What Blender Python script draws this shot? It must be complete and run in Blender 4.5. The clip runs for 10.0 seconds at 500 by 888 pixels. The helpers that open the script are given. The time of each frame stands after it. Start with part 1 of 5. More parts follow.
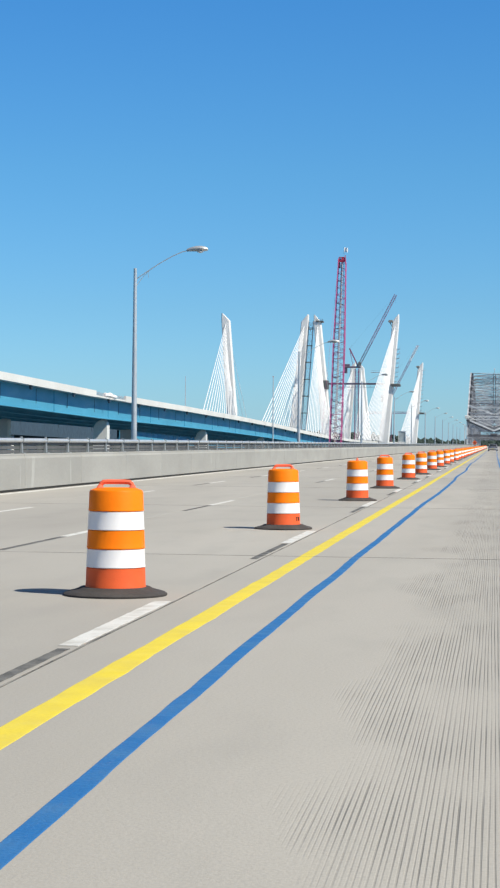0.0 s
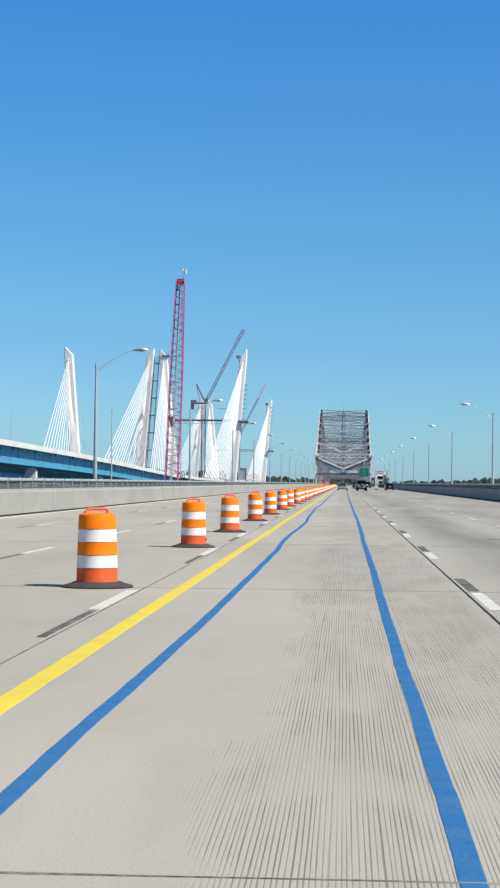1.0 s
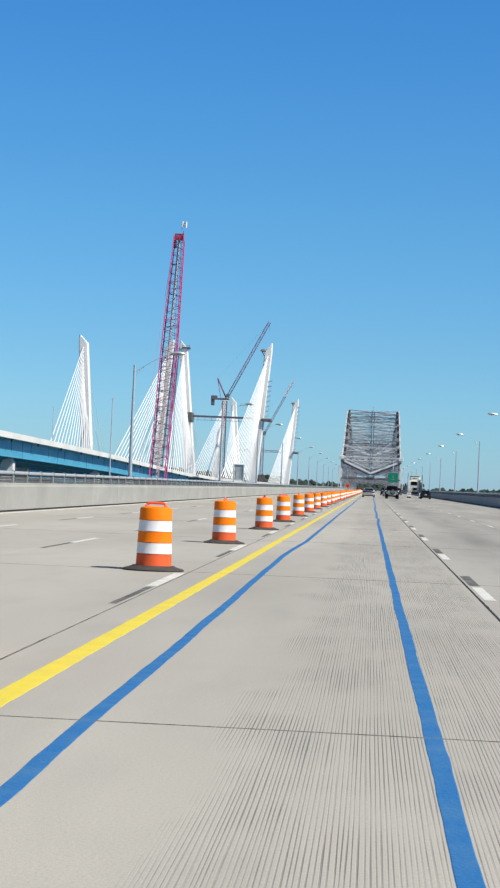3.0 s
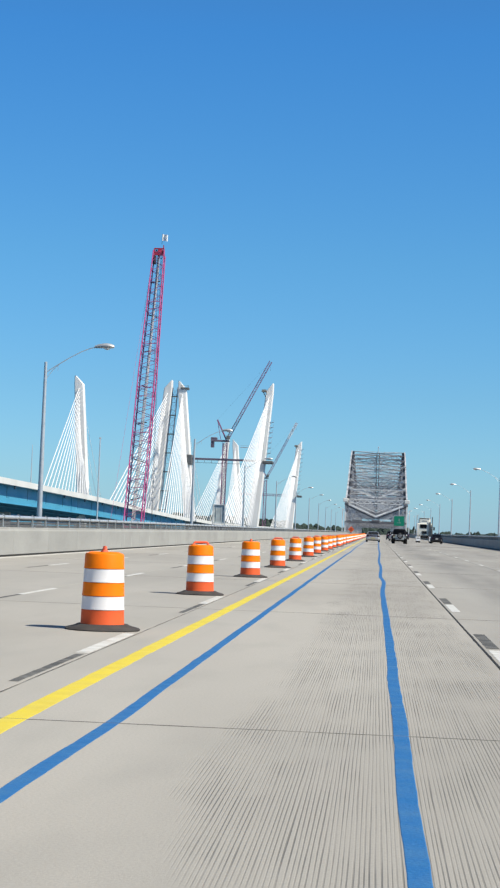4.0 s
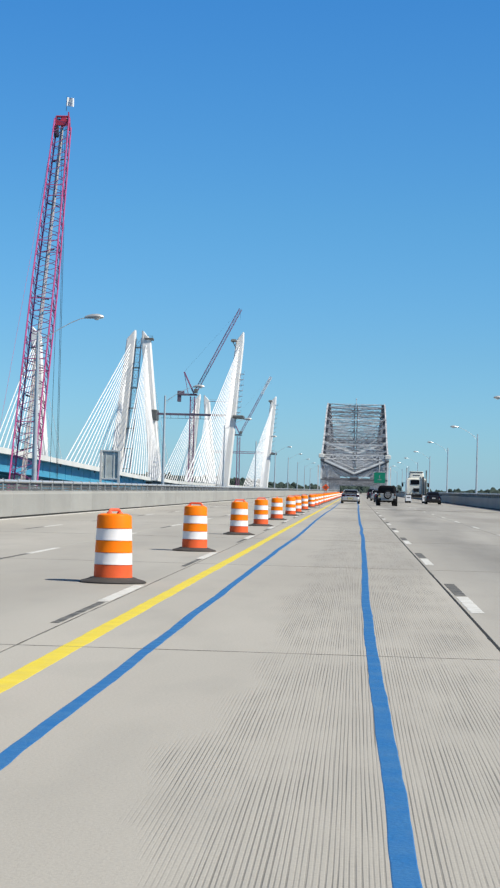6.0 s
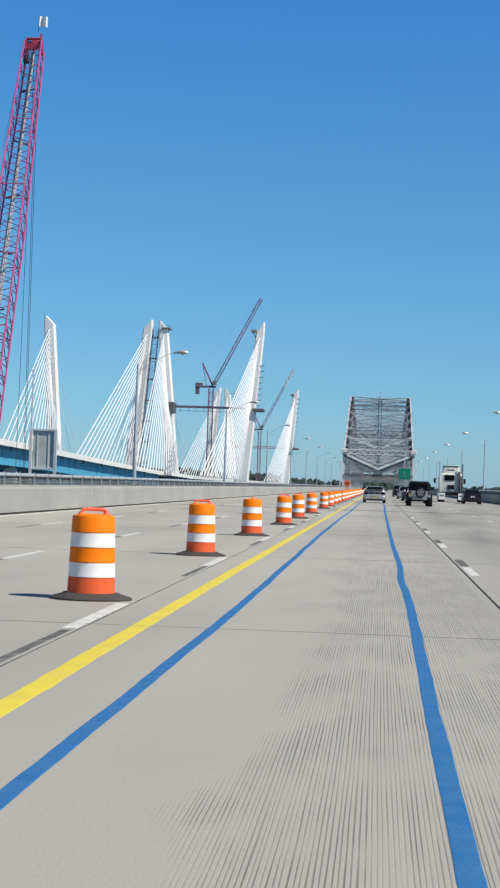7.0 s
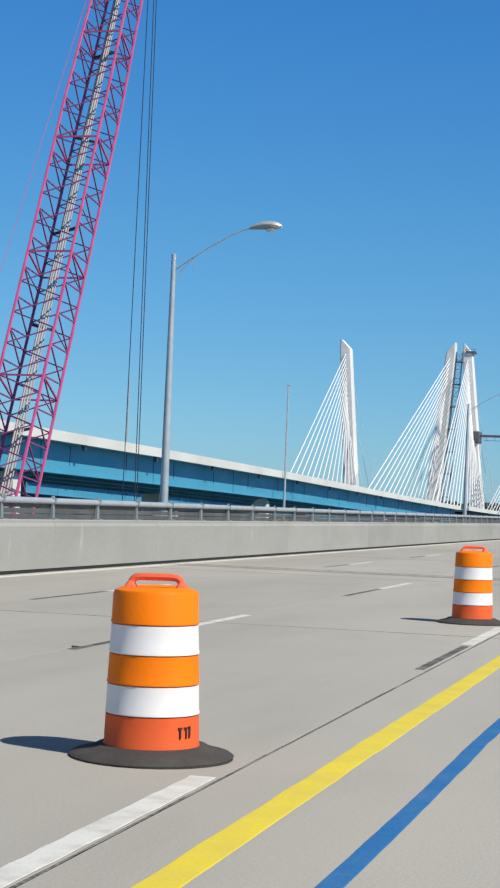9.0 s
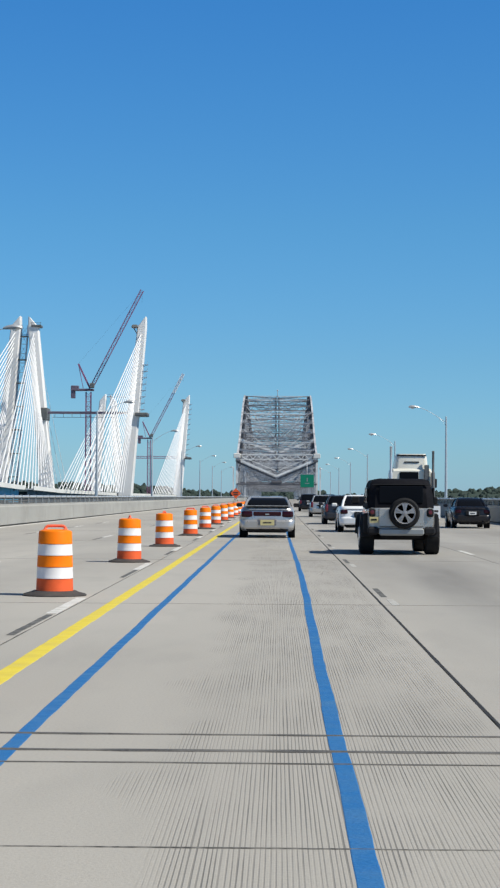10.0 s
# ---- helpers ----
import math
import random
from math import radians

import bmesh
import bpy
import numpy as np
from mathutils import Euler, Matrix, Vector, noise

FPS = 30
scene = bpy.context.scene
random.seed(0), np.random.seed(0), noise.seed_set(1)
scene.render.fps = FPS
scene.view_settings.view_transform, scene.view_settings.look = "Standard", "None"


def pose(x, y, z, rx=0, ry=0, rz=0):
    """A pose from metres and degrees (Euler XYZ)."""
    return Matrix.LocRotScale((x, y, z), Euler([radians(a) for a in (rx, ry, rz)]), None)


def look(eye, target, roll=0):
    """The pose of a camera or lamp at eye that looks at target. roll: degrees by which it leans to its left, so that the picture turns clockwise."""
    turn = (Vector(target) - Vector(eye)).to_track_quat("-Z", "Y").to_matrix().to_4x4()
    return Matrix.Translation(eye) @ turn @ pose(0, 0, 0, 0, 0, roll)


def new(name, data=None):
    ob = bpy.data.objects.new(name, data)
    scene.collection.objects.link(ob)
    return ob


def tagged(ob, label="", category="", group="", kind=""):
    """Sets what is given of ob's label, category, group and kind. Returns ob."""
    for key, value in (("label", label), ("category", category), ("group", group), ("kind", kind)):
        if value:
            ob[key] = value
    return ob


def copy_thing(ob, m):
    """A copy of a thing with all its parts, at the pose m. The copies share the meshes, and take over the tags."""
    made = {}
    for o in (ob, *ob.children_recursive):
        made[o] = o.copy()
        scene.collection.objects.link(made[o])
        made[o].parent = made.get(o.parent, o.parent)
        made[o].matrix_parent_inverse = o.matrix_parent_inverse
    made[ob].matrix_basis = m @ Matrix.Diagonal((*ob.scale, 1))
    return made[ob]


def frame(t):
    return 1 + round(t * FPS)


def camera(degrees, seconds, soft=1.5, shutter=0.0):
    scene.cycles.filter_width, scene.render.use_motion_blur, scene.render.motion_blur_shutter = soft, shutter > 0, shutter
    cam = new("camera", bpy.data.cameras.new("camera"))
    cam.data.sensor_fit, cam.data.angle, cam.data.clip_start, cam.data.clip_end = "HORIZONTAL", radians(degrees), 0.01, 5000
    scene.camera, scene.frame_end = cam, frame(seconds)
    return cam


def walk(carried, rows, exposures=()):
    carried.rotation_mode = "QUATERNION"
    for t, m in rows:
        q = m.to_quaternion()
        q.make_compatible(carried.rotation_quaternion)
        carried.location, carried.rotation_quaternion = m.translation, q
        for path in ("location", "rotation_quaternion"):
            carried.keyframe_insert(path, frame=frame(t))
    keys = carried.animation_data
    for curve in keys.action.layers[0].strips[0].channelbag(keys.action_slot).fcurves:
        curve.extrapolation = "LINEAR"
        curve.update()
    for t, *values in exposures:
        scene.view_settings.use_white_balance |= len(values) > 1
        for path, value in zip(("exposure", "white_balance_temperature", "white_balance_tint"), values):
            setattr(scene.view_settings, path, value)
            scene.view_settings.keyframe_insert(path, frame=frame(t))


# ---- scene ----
# World: y runs along the bridge in the direction of travel, x to the right, z up, road surface at z = 0.

# ---------- camera and walk ----------
cam = camera(15.882, 10.0, soft=2.3)
ROWS = (
    (0, 0.08, 0.00, 1.230, -7.781, -0.041, -0.450),
    (0.5, 0.02, 14.41, 1.236, -5.112, -0.406, 0.017),
    (1, -0.07, 28.83, 1.236, -3.015, 1.220, -0.594),
    (1.5, -0.10, 43.13, 1.198, -2.189, 1.239, -1.594),
    (2, -0.07, 57.40, 1.225, -3.873, 1.866, -1.441),
    (3.5, 0.09, 100.13, 1.226, -3.765, 1.059, -2.656),
    (4, 0.17, 114.45, 1.184, -4.145, 2.682, -2.165),
    (4.5, 0.21, 128.83, 1.215, -4.330, 2.859, -2.369),
    (5, 0.18, 143.25, 1.217, -3.244, 1.788, -1.965),
    (5.5, 0.18, 157.67, 1.222, -3.118, 1.418, -1.580),
    (7, 0.02, 200.69, 1.226, -4.151, 1.246, -1.911),
    (7.5, -0.05, 214.90, 1.227, -4.430, 0.598, -2.237),
    (8, -0.11, 229.02, 1.272, -6.656, 0.367, -2.331),
    (8.2, -0.12, 234.64, 1.262, -10.061, 1.110, -1.986),
    (8.5, -0.15, 243.04, 1.249, -14.614, 1.443, -2.713),
    (9, -0.19, 257.03, 1.280, -14.372, 2.009, -2.275),
    (9.5, -0.02, 270.81, 1.294, -9.657, 3.047, 0.503),
    (9.8, 0.02, 279.00, 1.300, -5.491, 2.913, -0.247),
    (10, 0.05, 284.45, 1.305, -0.910, 1.683, -0.365),
)


def aim(x, y, z, yaw, pitch, roll):
    a, b = radians(yaw), radians(pitch)
    return look((x, y, z), (x + 50 * math.sin(a) * math.cos(b), y + 50 * math.cos(a) * math.cos(b), z + 50 * math.sin(b)), -roll)


walk(cam, [(t, aim(*row)) for t, *row in ROWS], exposures=((0.0, 0.27, 6500, 10), (5.5, 0.27, 6500, 10), (7.0, 0.12, 6400, 10), (8.5, 0.08, 6400, 10), (9.5, 0.06, 6400, 10), (10.0, 0.10, 6380, 10)))

# ---------- sky and sun ----------
SUN_ELEVATION = 48.5
SUN_TURN = 111.0     # degrees clockwise from +y: from the right and slightly behind
world = bpy.data.worlds.new("sky")
scene.world = world
world.use_nodes = True
wn, wl = world.node_tree.nodes, world.node_tree.links
background = wn["Background"]
sky = wn.new("ShaderNodeTexSky")
sky.sky_type = "NISHITA"
sky.sun_disc = False
sky.sun_elevation, sky.sun_rotation = radians(SUN_ELEVATION), radians(SUN_TURN)
sky.altitude, sky.air_density, sky.dust_density, sky.ozone_density = 0, 1.0, 0.2, 5.0
# deeper blue above, paler towards the horizon
where = wn.new("ShaderNodeTexCoord")
height = wn.new("ShaderNodeSeparateXYZ")
wl.new(where.outputs["Generated"], height.inputs[0])
ramp = wn.new("ShaderNodeValToRGB")
wl.new(height.outputs["Z"], ramp.inputs["Fac"])
SKY_TINT = ((0.0, (0.41, 0.67, 1.03)), (0.02, (0.40, 0.665, 0.94)), (0.075, (0.375, 0.65, 0.855)), (0.15, (0.34, 0.685, 0.87)), (0.27, (0.26, 0.685, 0.98)), (0.6, (0.47, 0.50, 0.50)), (1.0, (0.52, 0.52, 0.50)))
while len(ramp.color_ramp.elements) < len(SKY_TINT):
    ramp.color_ramp.elements.new(0.5)
for stop, (at, colour) in zip(ramp.color_ramp.elements, SKY_TINT):
    stop.position, stop.color = at, (*colour, 1)
tint = wn.new("ShaderNodeMix")
tint.data_type, tint.blend_type = "RGBA", "MULTIPLY"
tint.inputs["Factor"].default_value = 1.0
wl.new(sky.outputs["Color"], tint.inputs[6])
wl.new(ramp.outputs["Color"], tint.inputs[7])
wl.new(tint.outputs[2], background.inputs["Color"])
background.inputs["Strength"].default_value = 0.12

sun = new("sun", bpy.data.lights.new("sun", "SUN"))
sun.data.energy, sun.data.angle, sun.data.color = 5.0, radians(0.53), (0.98, 0.935, 0.81)
_e, _a = radians(SUN_ELEVATION), radians(SUN_TURN)
sun.matrix_world = look((0, 0, 100), (-math.sin(_a) * math.cos(_e), -math.cos(_a) * math.cos(_e), 100 - math.sin(_e)))


# ---------- materials ----------
def feed(links, socket, value):
    """A colour, or another node's output, into a colour socket."""
    if isinstance(value, tuple):
        socket.default_value = (*value, 1)
    else:
        links.new(value, socket)


def material(name, colour, rough=0.6, metal=0.0, spot=0.0, scale=3.0, dark=None, grain=0.0, bump=0.0, bump_scale=40.0, stretch=(1, 1, 1), random_tint=0.0, coat=0.0, spec=0.5, streak=None):
    """A surface with stains at a large scale, grain at a small one and fine relief, in world metres."""
    m = bpy.data.materials.new(name)
    m.use_nodes = True
    n, l = m.node_tree.nodes, m.node_tree.links
    b = n["Principled BSDF"]
    b.inputs["Roughness"].default_value, b.inputs["Metallic"].default_value = rough, metal
    b.inputs["Coat Weight"].default_value, b.inputs["Specular IOR Level"].default_value = coat, spec
    place = n.new("ShaderNodeNewGeometry")
    mapping = n.new("ShaderNodeMapping")
    mapping.inputs["Scale"].default_value = stretch
    l.new(place.outputs["Position"], mapping.inputs["Vector"])
    dark = dark or tuple(c * 0.55 for c in colour)

    def cloud(size, detail, lo, hi):
        t = n.new("ShaderNodeTexNoise")
        t.inputs["Scale"].default_value, t.inputs["Detail"].default_value = size, detail
        l.new(mapping.outputs["Vector"], t.inputs["Vector"])
        r = n.new("ShaderNodeMapRange")
        r.inputs["From Min"].default_value, r.inputs["From Max"].default_value = lo, hi
        l.new(t.outputs["Fac"], r.inputs["Value"])
        return r.outputs["Result"]

    def blend(fac, amount, a, c):
        k = n.new("ShaderNodeMath")
        k.operation = "MULTIPLY"
        l.new(fac, k.inputs[0])
        k.inputs[1].default_value = amount
        mix = n.new("ShaderNodeMix")
        mix.data_type = "RGBA"
        l.new(k.outputs[0], mix.inputs["Factor"])
        feed(l, mix.inputs[6], a)
        feed(l, mix.inputs[7], c)
        return mix.outputs[2]

    out = colour
    if spot:
        out = blend(cloud(scale, 6, 0.42, 0.72), spot, out, dark)
    if grain:
        out = blend(cloud(scale * 22, 3, 0.35, 0.7), grain, out, dark)
    if streak:
        run = n.new("ShaderNodeMapping")
        run.inputs["Scale"].default_value = (1.0, 2.2, 0.5)
        l.new(place.outputs["Position"], run.inputs["Vector"])
        drip = n.new("ShaderNodeTexNoise")
        drip.inputs["Scale"].default_value, drip.inputs["Detail"].default_value = 1.0, 4
        l.new(run.outputs["Vector"], drip.inputs["Vector"])
        some = n.new("ShaderNodeMapRange")
        some.inputs["From Min"].default_value, some.inputs["From Max"].default_value = 0.67, 0.74
        l.new(drip.outputs["Fac"], some.inputs["Value"])
        out = blend(some.outputs["Result"], 0.3, out, streak)
    if random_tint:
        info = n.new("ShaderNodeObjectInfo")
        out = blend(info.outputs["Random"], random_tint, out, dark)
    if isinstance(out, tuple):
        b.inputs["Base Color"].default_value = (*out, 1)
    else:
        l.new(out, b.inputs["Base Color"])
    if spot:
        rr = n.new("ShaderNodeMapRange")
        rr.inputs["To Min"].default_value, rr.inputs["To Max"].default_value = max(rough - 0.08, 0.03), min(rough + 0.12, 1)
        l.new(cloud(scale * 2.3, 4, 0.3, 0.7), rr.inputs["Value"])
        l.new(rr.outputs["Result"], b.inputs["Roughness"])
    if bump:
        bu = n.new("ShaderNodeBump")
        bu.inputs["Strength"].default_value, bu.inputs["Distance"].default_value = bump, 0.01
        l.new(cloud(bump_scale, 5, 0.2, 0.8), bu.inputs["Height"])
        l.new(bu.outputs["Normal"], b.inputs["Normal"])
    return m


def pavement_material():
    """Worn concrete with stains, wheel-path wear and longitudinal saw-cut grooves in ragged patches."""
    m = bpy.data.materials.new("grooved_concrete")
    m.use_nodes = True
    n, l = m.node_tree.nodes, m.node_tree.links
    b = n["Principled BSDF"]
    b.inputs["Roughness"].default_value = 0.82
    b.inputs["Specular IOR Level"].default_value = 0.3
    pos = n.new("ShaderNodeNewGeometry").outputs["Position"]
    sep = n.new("ShaderNodeSeparateXYZ")
    l.new(pos, sep.inputs[0])

    def math_node(op, a, c=None, d=None):
        k = n.new("ShaderNodeMath")
        k.operation = op
        for i, v in enumerate((a, c, d)):
            if v is None:
                continue
            if isinstance(v, (int, float)):
                k.inputs[i].default_value = v
            else:
                l.new(v, k.inputs[i])
        return k.outputs[0]

    def cloud(size, detail, lo, hi, stretch=(1, 1, 1)):
        mp = n.new("ShaderNodeMapping")
        mp.inputs["Scale"].default_value = stretch
        l.new(pos, mp.inputs["Vector"])
        t = n.new("ShaderNodeTexNoise")
        t.inputs["Scale"].default_value, t.inputs["Detail"].default_value = size, detail
        l.new(mp.outputs["Vector"], t.inputs["Vector"])
        r = n.new("ShaderNodeMapRange")
        r.inputs["From Min"].default_value, r.inputs["From Max"].default_value = lo, hi
        l.new(t.outputs["Fac"], r.inputs["Value"])
        return r.outputs["Result"]

    def mix(fac, a, c):
        k = n.new("ShaderNodeMix")
        k.data_type = "RGBA"
        l.new(fac, k.inputs["Factor"])
        feed(l, k.inputs[6], a)
        feed(l, k.inputs[7], c)
        return k.outputs[2]

    x, y = sep.outputs[0], sep.outputs[1]
    tone_a = mix(cloud(0.35, 6, 0.35, 0.7, (1, 0.18, 1)), (0.44, 0.41, 0.365), (0.345, 0.32, 0.284))
    tone_b = mix(math_node("MULTIPLY", cloud(1.7, 8, 0.50, 0.8, (1, 0.3, 1)), 0.3), tone_a, (0.25, 0.24, 0.22))
    tone_c = mix(math_node("MULTIPLY", cloud(60, 3, 0.4, 0.75), 0.35), tone_b, (0.24, 0.23, 0.21))
    info = n.new("ShaderNodeObjectInfo")
    tone_d = mix(math_node("MULTIPLY", info.outputs["Random"], 0.18), tone_c, (0.30, 0.29, 0.27))
    # lanes to the right are greyer and more worn
    right = n.new("ShaderNodeMapRange")
    right.inputs["From Min"].default_value, right.inputs["From Max"].default_value = 1.2, 2.2
    l.new(x, right.inputs["Value"])
    tone_e = mix(math_node("MULTIPLY", right.outputs["Result"], 0.45), tone_d, mix(cloud(0.6, 5, 0.35, 0.68, (1, 0.07, 1)), (0.32, 0.31, 0.29), (0.13, 0.125, 0.12)))
    # oil drips and rubber along the middle of the next lane
    drip = n.new("ShaderNodeMapRange")
    drip.interpolation_type = "SMOOTHSTEP"
    drip.inputs["From Min"].default_value, drip.inputs["From Max"].default_value = 0.95, 0.1
    l.new(math_node("ABSOLUTE", math_node("SUBTRACT", x, 2.85)), drip.inputs["Value"])
    tone_e = mix(math_node("MULTIPLY", math_node("MULTIPLY", drip.outputs["Result"], cloud(0.9, 6, 0.30, 0.72, (1, 0.12, 1))), 0.45), tone_e, (0.085, 0.082, 0.08))
    # saw-cut grooves: in the travelled lane only, ragged towards its left side, worn away in long patches
    wander = math_node("MULTIPLY", math_node("SUBTRACT", cloud(16, 3, 0, 1, (1, 0.012, 1)), 0.5), 0.030)
    wave = math_node("PINGPONG", math_node("ADD", x, wander), 0.0098)
    cut = n.new("ShaderNodeMapRange")
    cut.inputs["From Min"].default_value, cut.inputs["From Max"].default_value = 0.0056, 0.0080
    l.new(wave, cut.inputs["Value"])
    edge = n.new("ShaderNodeMapRange")
    edge.inputs["From Min"].default_value, edge.inputs["From Max"].default_value = -0.62, -0.38
    l.new(math_node("ADD", x, math_node("MULTIPLY", math_node("SUBTRACT", cloud(0.55, 6, 0, 1, (1.6, 0.8, 1)), 0.5), 1.25)), edge.inputs["Value"])
    lane = n.new("ShaderNodeMapRange")
    lane.inputs["From Min"].default_value, lane.inputs["From Max"].default_value = 1.28, 1.18
    l.new(x, lane.inputs["Value"])
    patch = math_node("MULTIPLY", math_node("MULTIPLY", edge.outputs["Result"], lane.outputs["Result"]), math_node("ADD", 0.35, math_node("MULTIPLY", 0.65, cloud(1.3, 6, 0.40, 0.56, (1.6, 0.5, 1)))))
    worn = math_node("ADD", 0.35, math_node("MULTIPLY", 0.65, cloud(34, 2, 0.32, 0.62, (1, 0.012, 1))))
    groove = math_node("MULTIPLY", math_node("MULTIPLY", cut.outputs["Result"], worn), patch)
    l.new(mix(math_node("MULTIPLY", groove, 0.54), tone_e, (0.06, 0.058, 0.053)), b.inputs["Base Color"])
    height = math_node("SUBTRACT", math_node("MULTIPLY", cloud(90, 4, 0.2, 0.8), 0.35), groove)
    bu = n.new("ShaderNodeBump")
    bu.inputs["Strength"].default_value, bu.inputs["Distance"].default_value = 0.5, 0.006
    l.new(height, bu.inputs["Height"])
    l.new(bu.outputs["Normal"], b.inputs["Normal"])
    return m


CONCRETE_ROAD = pavement_material()
CONCRETE_WALL = material("parapet_concrete", (0.35, 0.34, 0.315), 0.85, spot=0.35, scale=0.6, grain=0.14, bump=0.15, stretch=(1, 0.5, 1.4), random_tint=0.25, streak=(0.60, 0.59, 0.56))
CONCRETE_WHITE = material("pale_concrete", (0.72, 0.70, 0.66), 0.8, spot=0.3, scale=0.1, grain=0.15)
PYLON = material("pylon_concrete", (0.77, 0.75, 0.73), 0.8, spot=0.3, scale=0.08, grain=0.1, stretch=(1, 1, 0.4))
JOINT = material("joint_filler", (0.02, 0.019, 0.018), 0.9, spot=0.4, scale=8)
YELLOW = material("yellow_paint", (0.76, 0.60, 0.022), 0.55, spot=0.5, scale=2.5, dark=(0.56, 0.43, 0.09), grain=0.3, bump=0.1)
BLUE_LINE = material("blue_paint", (0.012, 0.125, 0.355), 0.5, spot=0.4, scale=3, dark=(0.09, 0.20, 0.33), grain=0.25, bump=0.3)
WHITE_LINE = material("worn_white_paint", (0.68, 0.67, 0.64), 0.65, spot=0.8, scale=5, dark=(0.42, 0.395, 0.35), grain=0.35, bump=0.1)
FAINT_LINE = material("nearly_gone_white_paint", (0.53, 0.515, 0.48), 0.7, spot=1.0, scale=4, dark=(0.33, 0.315, 0.285), grain=0.8, bump=0.3)
JOINT_WORN = material("worn_joint_filler", (0.05, 0.047, 0.043), 0.9, spot=0.75, scale=1.3, dark=(0.33, 0.315, 0.285), grain=0.5)
BLACK_LINE = material("black_marking", (0.035, 0.034, 0.032), 0.85, spot=0.6, scale=4, dark=(0.27, 0.26, 0.24), grain=0.4, bump=0.3)
ORANGE = material("orange_plastic", (0.96, 0.210, 0.004), 0.5, spot=0.2, scale=5, dark=(0.72, 0.13, 0.0), grain=0.1, bump=0.08, spec=0.15)
ORANGE_DULL = material("faded_orange_plastic", (0.80, 0.125, 0.035), 0.55, spot=0.35, scale=5, dark=(0.52, 0.07, 0.025), grain=0.12, spec=0.2)
HANDLE = material("sun_bleached_red_plastic", (0.80, 0.15, 0.075), 0.55, spot=0.3, scale=6, dark=(0.55, 0.09, 0.05), grain=0.12, spec=0.2)
SHEET = material("reflective_white_sheeting", (0.82, 0.785, 0.77), 0.4, spot=0.18, scale=6, dark=(0.6, 0.57, 0.56), grain=0.1)
RUBBER = material("dusty_rubber", (0.038, 0.033, 0.031), 0.85, spot=0.6, scale=5, dark=(0.08, 0.07, 0.064), grain=0.4, bump=0.3)
STENCIL = material("black_stencil", (0.03, 0.02, 0.02), 0.6)
GALV = material("galvanised_steel", (0.60, 0.61, 0.62), 0.38, 0.45, spot=0.4, scale=3, dark=(0.36, 0.38, 0.39), grain=0.2)
RAIL_DARK = material("weathered_steel", (0.16, 0.165, 0.165), 0.6, 0.4, spot=0.5, scale=4, grain=0.3)
LAMP_GLASS = material("lamp_lens", (0.75, 0.76, 0.74), 0.15)
BLUE_STEEL = material("blue_girder_paint", (0.075, 0.34, 0.50), 0.5, spot=0.35, scale=0.25, dark=(0.045, 0.20, 0.31), grain=0.2, stretch=(1, 0.3, 1))
# dark blue with the shade under the decks put into the colour
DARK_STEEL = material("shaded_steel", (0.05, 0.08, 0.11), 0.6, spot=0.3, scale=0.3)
CABLE = material("stay_cable_sheath", (0.80, 0.79, 0.785), 0.5, spot=0.2, scale=0.3)
CRANE_RED = material("crane_magenta_paint", (0.47, 0.085, 0.235), 0.45, spot=0.5, scale=1.2, dark=(0.32, 0.045, 0.12), grain=0.2)
RAIL_SHADE = material("rail_gap_shade", (0.075, 0.077, 0.08), 0.7, spot=0.6, scale=1.5, dark=(0.15, 0.145, 0.14))
CRANE_HEAD = material("crane_crimson_paint", (0.40, 0.03, 0.07), 0.45, spot=0.5, scale=1.5, dark=(0.16, 0.02, 0.04))
CRANE_LACE = material("crane_lacing", (0.27, 0.07, 0.20), 0.5, spot=0.3, scale=2)
CRANE_BEIGE = material("crane_beige_tube", (0.38, 0.33, 0.30), 0.6, 0.0, spot=0.4, scale=1, dark=(0.33, 0.28, 0.26))
CRANE_DARK = material("crane_far_steel", (0.25, 0.10, 0.19), 0.55, spot=0.3, scale=0.5)
STRUT = material("dark_violet_steel", (0.115, 0.095, 0.14), 0.6, spot=0.4, scale=0.4)
SCAFFOLD = material("galvanised_scaffold", (0.42, 0.47, 0.55), 0.55, 0.4, spot=0.3, scale=0.5)
ROPE = material("greasy_hoist_rope", (0.40, 0.37, 0.39), 0.7, spot=0.4, scale=3)
WIRE = material("wire_rope", (0.06, 0.065, 0.08), 0.6, 0.4)
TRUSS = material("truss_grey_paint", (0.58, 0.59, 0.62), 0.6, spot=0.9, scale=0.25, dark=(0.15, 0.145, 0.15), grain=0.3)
# pale and dark copies put the truss's lit and shaded contrast into colour
TRUSS_PALE = material("truss_pale_lit_paint", (0.82, 0.81, 0.80), 0.6, spot=0.6, scale=0.3, dark=(0.30, 0.28, 0.26), grain=0.3)
TRUSS_DARK = material("truss_dark_shade_steel", (0.11, 0.11, 0.125), 0.7, spot=0.4, scale=0.5)
SIGN_GREEN = material("sign_green", (0.0, 0.20, 0.11), 0.4)
SIGN_WHITE = material("sign_white", (0.8, 0.8, 0.8), 0.4)
PANEL_BACK = material("dull_panel_back", (0.52, 0.55, 0.52), 0.7, 0.0, spot=0.6, scale=2.5)
DARK_CHROME = material("dull_grey_trim", (0.22, 0.21, 0.22), 0.4, 0.4)
SPARE_RIM = material("dusty_alloy_rim", (0.30, 0.295, 0.30), 0.4, 0.4)
EXPANSION = material("grimy_steel_joint", (0.045, 0.042, 0.04), 0.8, spot=0.8, scale=2.5, dark=(0.17, 0.16, 0.145), grain=0.5)
SIGN_FRAME = material("pale_sign_frame", (0.60, 0.63, 0.63), 0.5, 0.1, spot=0.5, scale=2.5, dark=(0.36, 0.38, 0.38))
